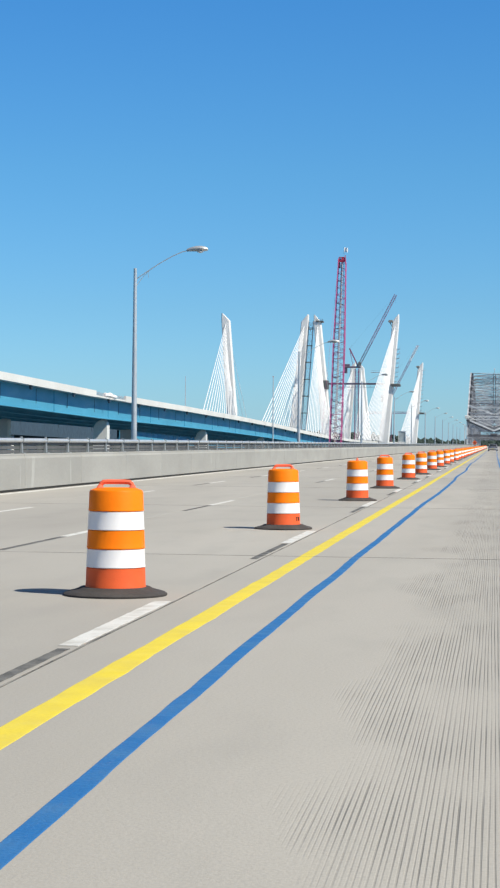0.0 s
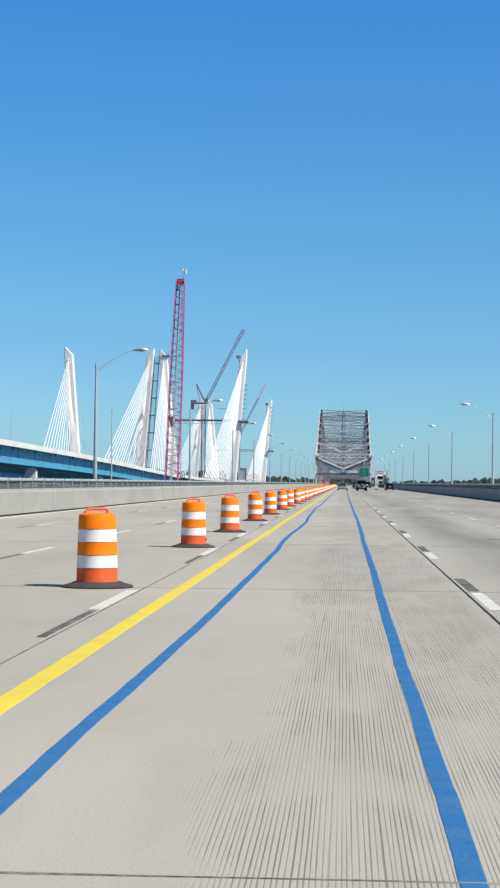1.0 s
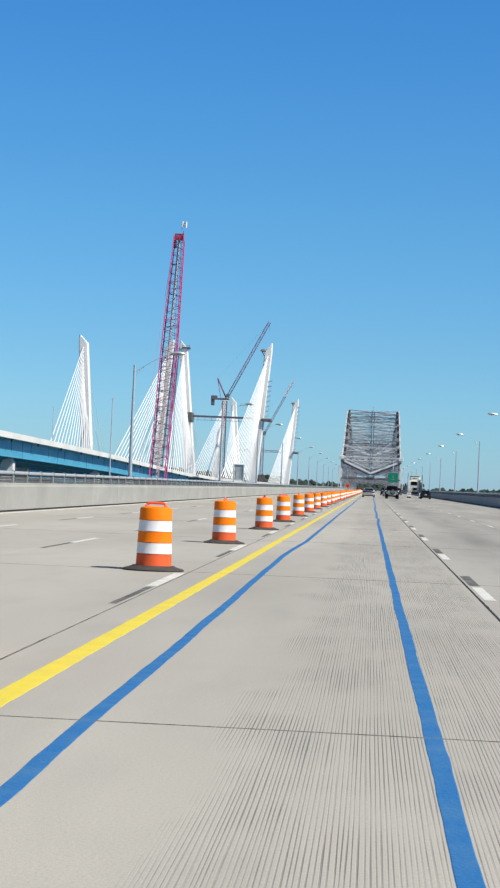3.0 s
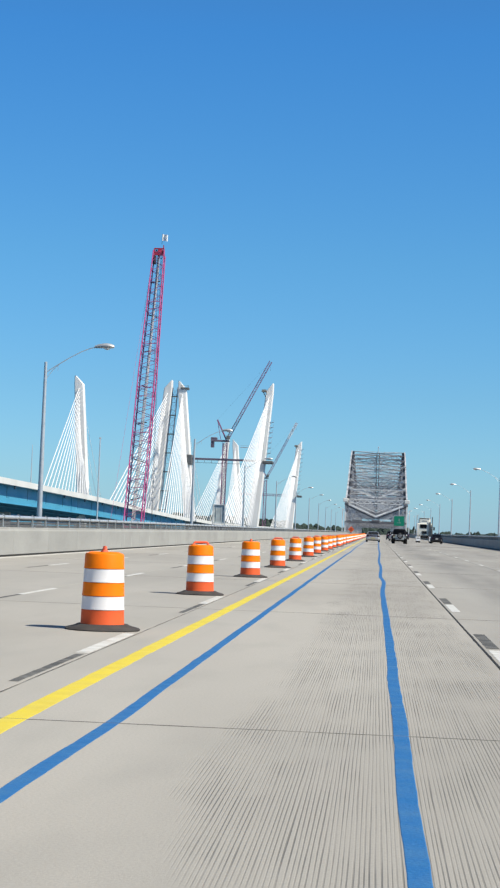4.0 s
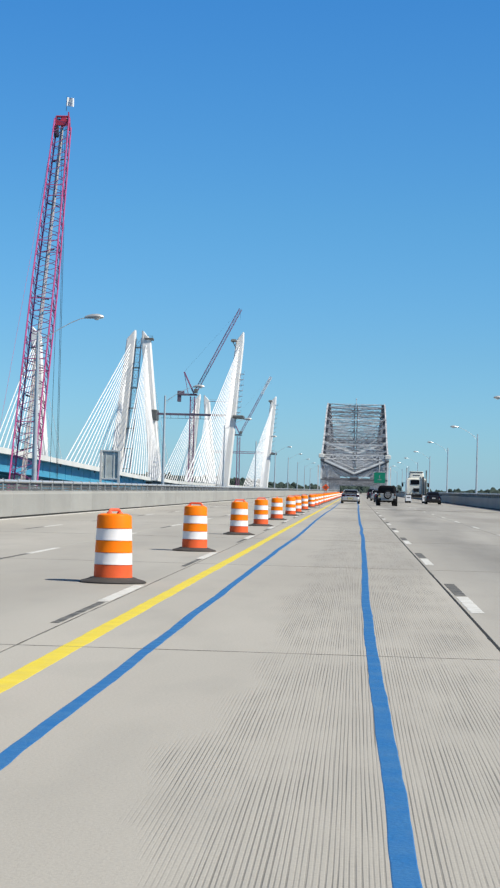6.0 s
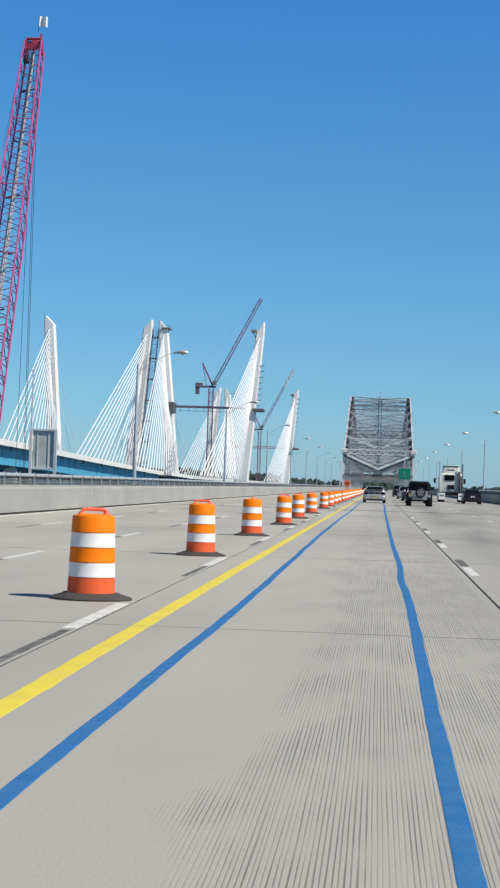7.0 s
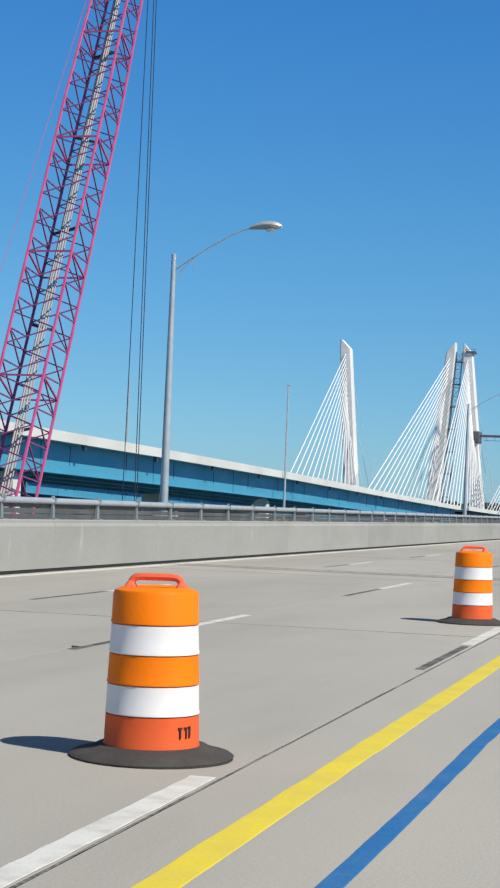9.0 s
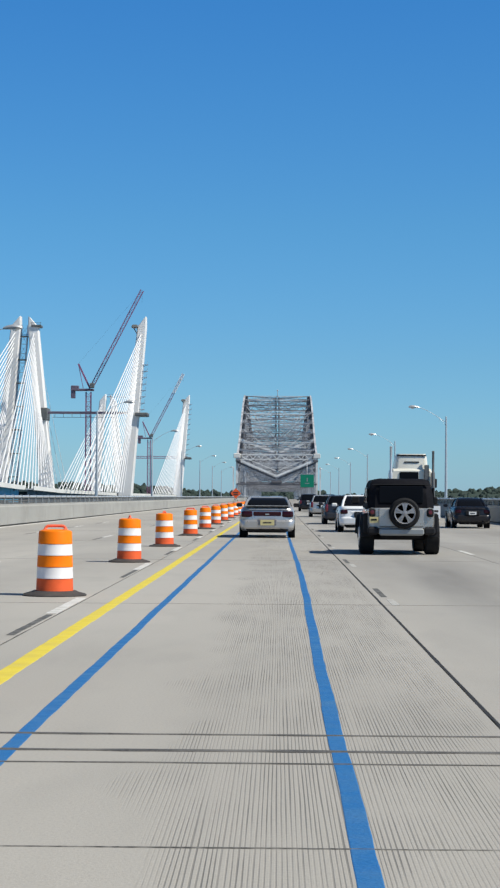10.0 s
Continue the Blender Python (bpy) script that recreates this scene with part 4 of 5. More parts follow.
pylon((-100.5, Y2, 2.0), (-106.2, Y2, 65.4), 1, 168, 60, 13, "distant white pylon with dense stay cables", -97.5)


def lattice(s, p, q, w, bays, chord, lace, s2=None):
    """A square lattice mast from p to q: chords into s, lacing into s2."""
    p, q = Vector(p), Vector(q)
    d = (q - p).normalized()
    side = d.cross(Vector((0, 1, 0.01))).normalized()
    up = side.cross(d)
    s2 = s2 or s
    corners = [(side * a + up * b) * (w / 2) for a, b in ((-1, -1), (1, -1), (1, 1), (-1, 1))]
    for c in corners:
        s.tube(p + c, q + c, chord, n=5)
    for i in range(bays):
        a, b = p.lerp(q, i / bays), p.lerp(q, (i + 1) / bays)
        for k in range(4):
            c, e = corners[k], corners[(k + 1) % 4]
            s2.tube(a + c, b + e, lace, n=4) if (i + k) % 2 else s2.tube(a + e, b + c, lace, n=4)
            s2.tube(a + c, a + e, lace, n=4)
    return s


def scaffold(x, y, z0, z1, dx, label, wide=2.6):
    t = thing("climbing_scaffold", label, "scaffold")
    foot = x - dx * (z0 - WATER_Z) / (z1 - z0)
    s = lattice(Shape(), (foot, y, WATER_Z - 0.5), (x + dx, y, z1), wide, 22, 0.16, 0.09)
    part("frame", s, SCAFFOLD, t)
    for k in range(7):
        u = (k + 0.5) / 7
        part("platform", Shape().box((x + dx * u, y - 1, z0 + (z1 - z0) * u), (wide + 1.0, 4.0, 0.35)), RAIL_DARK, t)
    return t


scaffold(-108.3, Y1 + 2, 4, 71, 4.2, "blue-grey climbing scaffold tower between two pylon legs")


def leg_platforms(base, top, z0, z1, step, label):
    """Small bracket platforms stepping up the outer edge of a leaning leg."""
    t = thing("climbing_platforms", label, "scaffold")
    z = z0
    while z < z1:
        u = (z - base[2]) / (top[2] - base[2])
        x = base[0] + (top[0] - base[0]) * u + 2.7 - 1.2 * u - 0.1
        p = part("platform", Shape().box((x + 1.1, base[1] - 1.0, z), (2.4, 3.0, 0.16)), SCAFFOLD, t)
        part("bracket", Shape().beam((x, base[1] - 1.8, z - 1.1), (x + 2.1, base[1] - 1.8, z), 0.14).beam((x + 2.2, base[1] - 2.2, z), (x + 2.25, base[1] - 2.2, z + 1.3), 0.12), SCAFFOLD, p)
        z += step
    return t


leg_platforms(P3_BASE, P3_TOP, 36.5, 57.0, 2.6, "steel work platforms stepping up the pylon leg")
leg_platforms(P4_BASE, P4_TOP, 28.0, 62.0, 3.2, "steel work platforms stepping up the distant pylon leg")
head = thing("work_platform", "dark steel work platform at a pylon head", "work platform")
part("deck", Shape().box((-98.9, Y1, 70.3), (4.0, 6, 1.0), chamfer=0.2), RAIL_DARK, head)
part("rail", Shape().box((-98.9, Y1 - 3, 71.5), (4.0, 0.15, 0.15)).box((-100.8, Y1 - 3, 71.1), (0.15, 0.15, 1.4)).box((-97.0, Y1 - 3, 71.1), (0.15, 0.15, 1.4)), RAIL_DARK, head)
for x, y, z in ((-58.6, Y1 - 2.2, 70.3), (-60.9, Y2 - 2.2, 62.6)):
    h2 = thing("work_platform", "dark steel work platform at a pylon head", "work platform")
    part("deck", Shape().box((x, y, z), (2.8, 5, 1.2), top=0.8, chamfer=0.2), RAIL_DARK, h2)
    part("bracket", Shape().beam((x - 0.6, y, z - 0.5), (x + 0.9, y, z - 3.2), 0.4), RAIL_DARK, h2)
strut = thing("temporary_strut", "dark steel strut with a hanging catwalk between two pylon legs", "strut")
part("beam", Shape().box((-76.0, Y1 - 2, 35.0), (36.5, 1.6, 1.0), chamfer=0.1).beam((-92, Y1 - 2, 33.1), (-66, Y1 - 2, 33.1), 0.16), STRUT, strut)
for i in range(8):
    part("hanger", Shape().beam((-91.0 + 3.5 * i, Y1 - 2, 33.1), (-91.0 + 3.5 * i, Y1 - 2, 34.6), 0.14), STRUT, strut)
for x, wide, high in ((-95.6, 3.6, 5.0), (-55.6, 5.2, 1.5)):
    part("collar", Shape().box((x, Y1, 34.4), (wide, 9, high), chamfer=0.3), RAIL_DARK, strut)
strut2 = thing("temporary_strut", "distant dark steel strut between two pylon legs", "strut")
part("lattice", lattice(Shape(), (-100.0, Y2 - 2, 26.0), (-58.0, Y2 - 2, 26.0), 1.3, 16, 0.15, 0.08), CRANE_DARK, strut2)
part("collar", Shape().box((-57.6, Y2, 25.6), (4.0, 9, 1.4), chamfer=0.3), RAIL_DARK, strut2)
for x, z, wide in ((-65.4, 41.3, 8.0),):
    walkway = thing("cable_walkway", "small grey work platform hung on the stay cables", "work platform")
    part("deck", Shape().box((x, Y1 - 6, z), (wide, 1.2, 0.35), turn=6, chamfer=0.08), SCAFFOLD, walkway)
    part("rail", Shape().box((x, Y1 - 6.6, z + 0.9), (wide, 0.1, 0.1), turn=6), SCAFFOLD, walkway)

# ---------- tower cranes behind ----------


def tower_crane(mast_x, y, base_z, pivot_z, tip, label, pale=0.0):
    t = thing("tower_crane", label, "crane")
    part("mast", lattice(Shape(), (mast_x, y, base_z), (mast_x, y, pivot_z), 2.0, 22, 0.19, 0.085), CRANE_DARK, t)
    part("slewing_deck", Shape().box((mast_x - 2.5, y, pivot_z + 0.9), (9.4, 3.0, 0.9), chamfer=0.2).box((mast_x - 5.6, y, pivot_z + 1.9), (3.2, 2.6, 1.4), chamfer=0.2).box((mast_x - 6.3, y, pivot_z - 1.0), (1.7, 2.2, 3.2), chamfer=0.2), STRUT, t)
    part("cab", Shape().box((mast_x + 1.6, y - 1.4, pivot_z + 2.6), (1.8, 1.8, 2.0), chamfer=0.2), RAIL_DARK, t)
    part("a_frame", Shape().beam((mast_x + 0.6, y, pivot_z + 1.5), (mast_x - 4.3, y, pivot_z + 11.6), 0.6, 0.7).beam((mast_x - 2.2, y, pivot_z + 1.5), (mast_x - 4.2, y, pivot_z + 11.0), 0.25), CRANE_DARK, t)
    part("jib", lattice(Shape(), (mast_x + 1.2, y, pivot_z + 2), tip, 1.25, 22, 0.13, 0.075), CRANE_DARK, t)
    if pale:
        foot = Vector((mast_x + 1.2, y, pivot_z + 2))
        part("jib_end", lattice(Shape(), foot.lerp(Vector(tip), 1 - pale), tip, 1.45, 9, 0.17, 0.10), SIGN_WHITE, t, "white-painted end of the jib")
    part("pendant", Shape().tube((mast_x - 4.3, y, pivot_z + 11.6), tip, 0.022, n=4).tube(tip, (tip[0], tip[1], tip[2] - 5), 0.05, n=4), WIRE, t)
    return t


tower_crane(-78.0, Y1 + 4, 0, 43.8, (-56.3, Y1 + 4, 85.8), "purple luffing tower crane over the pylons")
tower_crane(-83.0, Y2 + 4, 0, 37.5, (-61.3, Y2 + 4, 80.0), "distant luffing tower crane beside a pylon", pale=0.3)

# ---------- the lattice-boom crane beside the bridge ----------


def lattice_crane():
    t = thing("lattice_boom_crane", "tall magenta lattice-boom crane with hoist lines", "crane")
    foot, tip = Vector((-28.75, 323.2, -7.0)), Vector((-29.45, 346.0, 36.6))
    d = (tip - foot).normalized()
    side = Vector((1, 0, 0))
    up = side.cross(d)
    bays = 60

    def half(u):
        if u < 0.06:
            return 0.6 + 0.44 * u / 0.06
        if u < 0.62:
            return 1.04
        return 1.04 - 0.33 * (u - 0.62) / 0.38
    nodes = []
    for i in range(bays + 1):
        u = i / bays
        c = foot.lerp(tip, u)
        h = half(u)
        nodes.append([c + side * (a * h) + up * (b * h) for a, b in ((-1, -1), (1, -1), (1, 1), (-1, 1))])
    for k in range(4):
        part("chord", Shape().path([q[k] for q in nodes], 0.075, 6), CRANE_RED, t, "magenta tubular chord")
    for k in range(4):
        j = (k + 1) % 4
        for i, (a, b) in enumerate(zip(nodes, nodes[1:])):
            part("lacing_bar", Shape().tube(a[k], b[j], 0.040, n=4) if i % 2 else Shape().tube(a[j], b[k], 0.040, n=4), CRANE_LACE, t)
            if i % 4 == 1 and k % 2:
                part("lacing_bar", Shape().tube(a[k], a[j], 0.03, n=4), CRANE_LACE, t)
    for i in (10, 18, 26, 34, 42, 50):
        q = nodes[i]
        part("splice_collar", Shape().beam(q[0], q[1], 0.07, 0.08).beam(q[1], q[2], 0.07, 0.08).beam(q[2], q[3], 0.07, 0.08).beam(q[3], q[0], 0.07, 0.08), CRANE_RED, t)
    for off, r, m in ((-0.22, 0.052, CRANE_BEIGE), (-0.10, 0.035, ROPE), (0.05, 0.052, CRANE_BEIGE), (0.18, 0.03, ROPE)):
        part("hoist_line", Shape().tube(foot + side * (off - 0.1) - up * 0.4, tip + side * (off * 0.6), r, n=6), m, t, "grey-brown hoist rope inside the boom")
    for i in range(7, 46, 5):
        c, tilt = foot.lerp(tip, i / 46) - up * 0.45, -0.13 if i % 2 else 0.13
        part("rope_guide", Shape().beam(c - side * 0.72 - Vector((0, 0, tilt)), c + side * 0.42 + Vector((0, 0, tilt)), 0.10, 0.12), WIRE, t)
    hd = Shape().box(tip + Vector((0.12, 0, 0.2)), (0.85, 0.7, 0.75), top=0.7, chamfer=0.1)
    for sx in (-1, 1):
        hd.box(tip + Vector((sx * 0.62, 0, -0.05)), (0.12, 1.3, 1.3), top=0.75, chamfer=0.04)
    hd.box(tip + Vector((0, 0, 0.62)), (1.3, 0.5, 0.14), chamfer=0.03).box(tip + Vector((0, -0.5, -0.1)), (1.3, 0.12, 0.5), chamfer=0.03).box(tip + Vector((0.55, 0, 0.85)), (0.16, 0.2, 0.5), top=0.6)
    top_part = part("boom_head", hd, CRANE_HEAD, t, "crimson boom head plates")
    for dx in (-0.4, -0.13, 0.13, 0.4):
        part("sheave", Shape().lathe([(0.08, -0.05), (0.40, -0.05), (0.36, 0.0), (0.40, 0.05), (0.08, 0.05)], 16, tip + Vector((dx, 0.25, 0.12)), axis="x"), CRANE_HEAD if dx > 0 else WIRE, top_part)
    part("rope_guard", Shape().box(tip + Vector((-0.55, -0.35, -0.95)), (0.45, 0.4, 1.1), chamfer=0.05), WIRE, top_part, "black rope guard box")
    part("pendant", Shape().tube(Vector((-31.6, 323.5, -3.0)), tip + Vector((-0.7, -0.5, 0)), 0.014, n=5), CRANE_RED, t)
    for dx, dy, sway in ((0.05, 0.0, -0.4), (0.22, 0.1, 0.15), (0.34, 0.2, 0.12)):
        part("load_line", Shape().tube(tip + Vector((dx, dy, 0.3)), Vector((tip.x + dx + sway, tip.y + dy, -6)), 0.025, n=4), WIRE, t, "dark load line hanging from the boom head")
    part("flag_staff", Shape().tube(tip + Vector((0.3, 0, 1.2)), tip + Vector((0.35, 0, 2.6)), 0.03, n=5), WIRE, t)
    fl = []
    for i in range(7):
        u = i / 6
        fl.append([(tip.x + 0.35 + 0.7 * u, tip.y + 0.12 * math.sin(u * 6), tip.z + z - 0.12 * u) for z in (1.7, 2.55, 2.56, 1.71)])
    part("flag", Shape().loft([[(x, y + (0.01 if k > 1 else 0), z) for k, (x, y, z) in enumerate(r)] for r in fl]), SIGN_WHITE, t, "small white flag")
    # machinery house on a barge
    part("machinery_house", Shape().box((-29.0, 322.5, -1.4), (6.0, 9.0, 3.4), chamfer=0.25), CRANE_RED, t)
    part("pedestal", Shape().lathe([(2.6, WATER_Z), (2.6, -3.6), (3.2, -3.4), (3.2, -3.0), (0.1, -3.0)], 20, (-29.0, 324.5, 0)), CRANE_DARK, t)
    return t


lattice_crane()
pole = thing("light_pole", "slender grey light pole standing on a bridge pier", "light pole")
part("shaft", Shape().lathe([(0.26, -1.0), (0.22, 0), (0.13, 21.3), (0.0, 21.4)], 8, (-66.85, 541.0, 0)), GALV, pole, smooth=True)
part("lamp_head", Shape().box((-66.85, 541.0, 21.4), (0.6, 0.3, 0.35), chamfer=0.08), GALV, pole)
part("bracket", Shape().box((-67.9, 541.0, -0.9), (2.4, 0.5, 0.6), chamfer=0.05), RAIL_DARK, pole)
for y, top_z in ((460.5, 15.8), (389.0, 15.8)):
    mast = thing("light_pole", "slender grey light pole on the new bridge parapet", "light pole")
    z0 = deck_z(y)
    part("shaft", Shape().lathe([(0.11, z0 - 0.02), (0.06, top_z), (0.0, top_z + 0.05)], 8, (-67.5, y, 0)), GALV, mast, smooth=True)
    part("base_plate", Shape().box((-67.5, y, z0 + 0.04), (0.36, 0.36, 0.08), chamfer=0.01), GALV, mast)

# ---------- vehicles, standing still on the roadway ----------


def wheel(parent, x, y, r, w, rim_mat=RIM):
    """A wheel with its axle along x, resting on the road."""
    tyre = part("tyre", Shape().lathe([(r * 0.6, -w / 2), (r * 0.93, -w / 2), (r, -w / 2 + 0.03), (r, w / 2 - 0.03), (r * 0.93, w / 2), (r * 0.6, w / 2)], 24, (x, y, r), axis="x"), TYRE, parent, "black tyre", smooth=True)
    side = 1 if x > 0 else -1
    s = Shape().lathe([(r * 0.6, -0.03), (r * 0.62, 0.03), (r * 0.52, 0.0), (r * 0.5, -0.05), (0.02, -0.05)], 20, (x + side * (w / 2 - 0.03), y, r), axis="x")
    for k in range(5):
        a = math.tau * k / 5
        s.beam((x + side * (w / 2 - 0.02), y, r), (x + side * (w / 2 - 0.02), y + math.cos(a) * r * 0.55, r + math.sin(a) * r * 0.55), 0.05, 0.07)
    part("rim", s, rim_mat, tyre, "spoked metal rim", smooth=True)
    return tyre


def hull(rows):
    """Cross-sections (y, z low, z high, half width low, half width high) skinned into one rounded body."""
    rings = []
    for y, z0, z1, w0, w1 in rows:
        m = max(w0, w1)
        rings.append([(-w0, y, z0), (w0, y, z0), (m, y, z0 + (z1 - z0) * 0.30), (m, y, z0 + (z1 - z0) * 0.62), (w1, y, z1 - (z1 - z0) * 0.10), (w1 - 0.09, y, z1), (0, y, z1 + 0.015),
                      (-w1 + 0.09, y, z1), (-w1, y, z1 - (z1 - z0) * 0.10), (-m, y, z0 + (z1 - z0) * 0.62), (-m, y, z0 + (z1 - z0) * 0.30)])
    return Shape().loft(rings)


def greenhouse(levels):
    """Levels (z, y rear, y front, half width): a rounded cabin."""
    rings = []
    for z, a, b, w in levels:
        q = 0.16
        rings.append([(-w + q, a, z), (w - q, a, z), (w, a + q, z), (w, b - q, z), (w - q * 1.3, b, z), (-w + q * 1.3, b, z), (-w, b - q, z), (-w, a + q, z)])
    return Shape().loft(rings)


def rounded(z, y0, y1, w, q, n=4):
    """A level outline with rounded corners: from y0 to y1, half width w, corner radius q."""
    q = min(q, w * 0.9, (y1 - y0) * 0.45)
    ring = []
    for cx, cy, a0 in ((w - q, y0 + q, -90), (w - q, y1 - q, 0), (-w + q, y1 - q, 90), (-w + q, y0 + q, 180)):
        ring += [(cx + q * math.cos(radians(a0 + 90 * k / n)), cy + q * math.sin(radians(a0 + 90 * k / n)), z) for k in range(n + 1)]
    return ring


def slices(levels):
    """Skins level outlines (z, y rear, y front, half width, corner radius), from the bottom up."""
    return Shape().loft([rounded(*v) for v in levels])


def saloon(name, label, at, paint, length=4.6, half=0.87, belt=0.93, roof=1.38, plate=PLATE, spoiler=False, tall=False, glass_rear=0.75):
    """A passenger car; y runs forward from the rear bumper."""
    c = thing(name, label, "car", "traffic on the bridge", at=at)
    L, w = length, half
    part("body", slices([(0.21, 0.24, L - 0.28, w - 0.10, 0.28), (0.27, 0.10, L - 0.12, w - 0.04, 0.30), (0.42, 0.04, L - 0.02, w - 0.01, 0.32), (0.58, 0.03, L, w, 0.32), (0.70, 0.05, L - 0.04, w - 0.005, 0.30),
                         (belt - 0.12, 0.07, L * 0.93, w - 0.025, 0.28), (belt - 0.04, 0.09, L * 0.82, w - 0.06, 0.26), (belt, 0.14, L * 0.745, w - 0.10, 0.24), (belt + 0.015, 0.22, L * 0.73, w - 0.17, 0.22)]), paint, c, smooth=True)
    r0 = 0.13 if tall else glass_rear
    r1 = 0.38 if tall else glass_rear + 0.58
    f0, f1 = L * 0.735, L * 0.55
    mid = belt + (roof - belt) * 0.5
    part("windows", slices([(belt - 0.03, r0, f0, w - 0.11, 0.26), (mid, (r0 + r1) / 2 - 0.05, (f0 + f1) / 2 + 0.06, w - 0.18, 0.24), (roof - 0.05, r1, f1, w - 0.27, 0.22)]), GLASS, c, "dark tinted glass all round", smooth=True)
    part("roof", slices([(roof - 0.065, r1 - 0.01, f1 + 0.05, w - 0.255, 0.22), (roof - 0.045, r1 + 0.01, f1, w - 0.265, 0.22), (roof - 0.015, r1 + 0.12, f1 - 0.1, w - 0.34, 0.2), (roof, r1 + 0.3, f1 - 0.25, w - 0.46, 0.2)]), paint, c, smooth=True)
    for sx in (-1, 1):
        part("rear_pillar", Shape().path([(sx * (w - 0.15), r0 + 0.10, belt - 0.02), (sx * (w - 0.215), (r0 + r1) / 2 + 0.05, mid), (sx * (w - 0.295), r1 + 0.08, roof - 0.055)], 0.05, 8), paint, c, smooth=True)
        part("door_pillar", Shape().beam((sx * (w - 0.12), L * 0.47, belt), (sx * (w - 0.265), L * 0.45, roof - 0.05), 0.06, 0.09), TRIM, c)
        lamp_w, lamp_h = (0.40, 0.19) if spoiler else (0.17, 0.34) if tall else (0.32, 0.15)
        lamp_z = belt - (0.225 if spoiler else 0.16 if tall else 0.20)
        lamp_x = w - lamp_w / 2 - 0.045
        part("tail_lamp", slices([(lamp_z - lamp_h / 2, 0.045, 0.34, lamp_w / 2 - 0.02, 0.08), (lamp_z - lamp_h * 0.3, 0.03, 0.34, lamp_w / 2, 0.1), (lamp_z + lamp_h * 0.3, 0.045, 0.34, lamp_w / 2, 0.1), (lamp_z + lamp_h / 2, 0.06, 0.34, lamp_w / 2 - 0.02, 0.08)]), TAIL if tall else TAIL_DARK, c, "dark red tail lamp", smooth=True).location = (sx * lamp_x, 0, 0)
        part("wing_mirror", Shape().box((sx * (w + 0.08), L * 0.66, belt + 0.05), (0.2, 0.12, 0.13), chamfer=0.03), TRIM if spoiler else paint, c)
        part("door_handle", Shape().box((sx * (w + 0.005), L * 0.40, belt - 0.16), (0.02, 0.18, 0.035), chamfer=0.005), TRIM, c)
    part("lamp_band", Shape().box((0, 0.075, belt - 0.225), (2 * w - 0.86, 0.06, 0.15 if spoiler else 0.10), chamfer=0.02), TAIL_DARK if spoiler else TRIM if tall else paint, c, "strip between the tail lamps")
    if not tall:
        part("boot_seam", Shape().box((0, 0.065, belt - 0.10), (2 * w - 0.34, 0.02, 0.012)), TRIM, c)
        part("badge", Shape().box((0, 0.045, belt - 0.225), (0.14, 0.02, 0.04), chamfer=0.008), CHROME, c, "small plain badge")
    part("bumper", slices([(0.29, 0.02, 0.42, w - 0.06, 0.28), (0.34, -0.03, 0.42, w - 0.02, 0.30), (0.52, -0.04, 0.42, w + 0.004, 0.30), (0.575, 0.0, 0.42, w - 0.01, 0.30)]), paint, c, smooth=True)
    part("valance", slices([(0.17, 0.16, 0.5, w - 0.28, 0.2), (0.24, 0.06, 0.5, w - 0.20, 0.2), (0.30, 0.02, 0.5, w - 0.16, 0.2)]), TRIM, c, "black lower valance", smooth=True)
    pz = 0.50 if spoiler else 0.66 if not tall else 0.72
    part("plate_recess", Shape().box((0, 0.0, pz), (0.60, 0.10, 0.22), chamfer=0.03), DARK_CHROME if spoiler else TRIM, c, "shaded plate recess")
    tag = part("number_plate", Shape().box((0, -0.062, pz - 0.01), (0.44 if spoiler else 0.32, 0.02, 0.17 if spoiler else 0.13), chamfer=0.004), plate, c, "plain number plate")
    part("plate_bars", Shape().box((0, -0.074, pz - 0.01), (0.27 if spoiler else 0.2, 0.006, 0.04)), RUBBER, tag)
    if spoiler:
        part("spoiler", slices([(belt + 0.010, 0.09, 0.30, w - 0.14, 0.1), (belt + 0.035, 0.06, 0.30, w - 0.13, 0.1), (belt + 0.05, 0.08, 0.28, w - 0.16, 0.1)]), paint, c, "low silver boot spoiler", smooth=True)
        # the lip's shaded underside is drawn as a black strip
        part("spoiler_shade_strip", Shape().box((0, 0.09, belt - 0.006), (2 * w - 0.42, 0.05, 0.03), chamfer=0.008), TRIM, c, "black strip under the spoiler")
    part("exhaust", Shape().tube((0.45, -0.02, 0.25), (0.45, 0.3, 0.25), 0.035, n=10), TRIM, c)
    r = 0.32 if not tall else 0.36
    for sx in (-1, 1):
        for y in (0.95, L - 0.95):
            wheel(c, sx * (w - 0.10), y, r, 0.21)
            part("wheel_arch", Shape().lathe([(r + 0.02, -0.02), (r + 0.08, -0.02), (r + 0.08, 0.02), (r + 0.02, 0.02)], 20, (sx * (w - 0.005), y, r), axis="x"), TRIM, c)
    return c


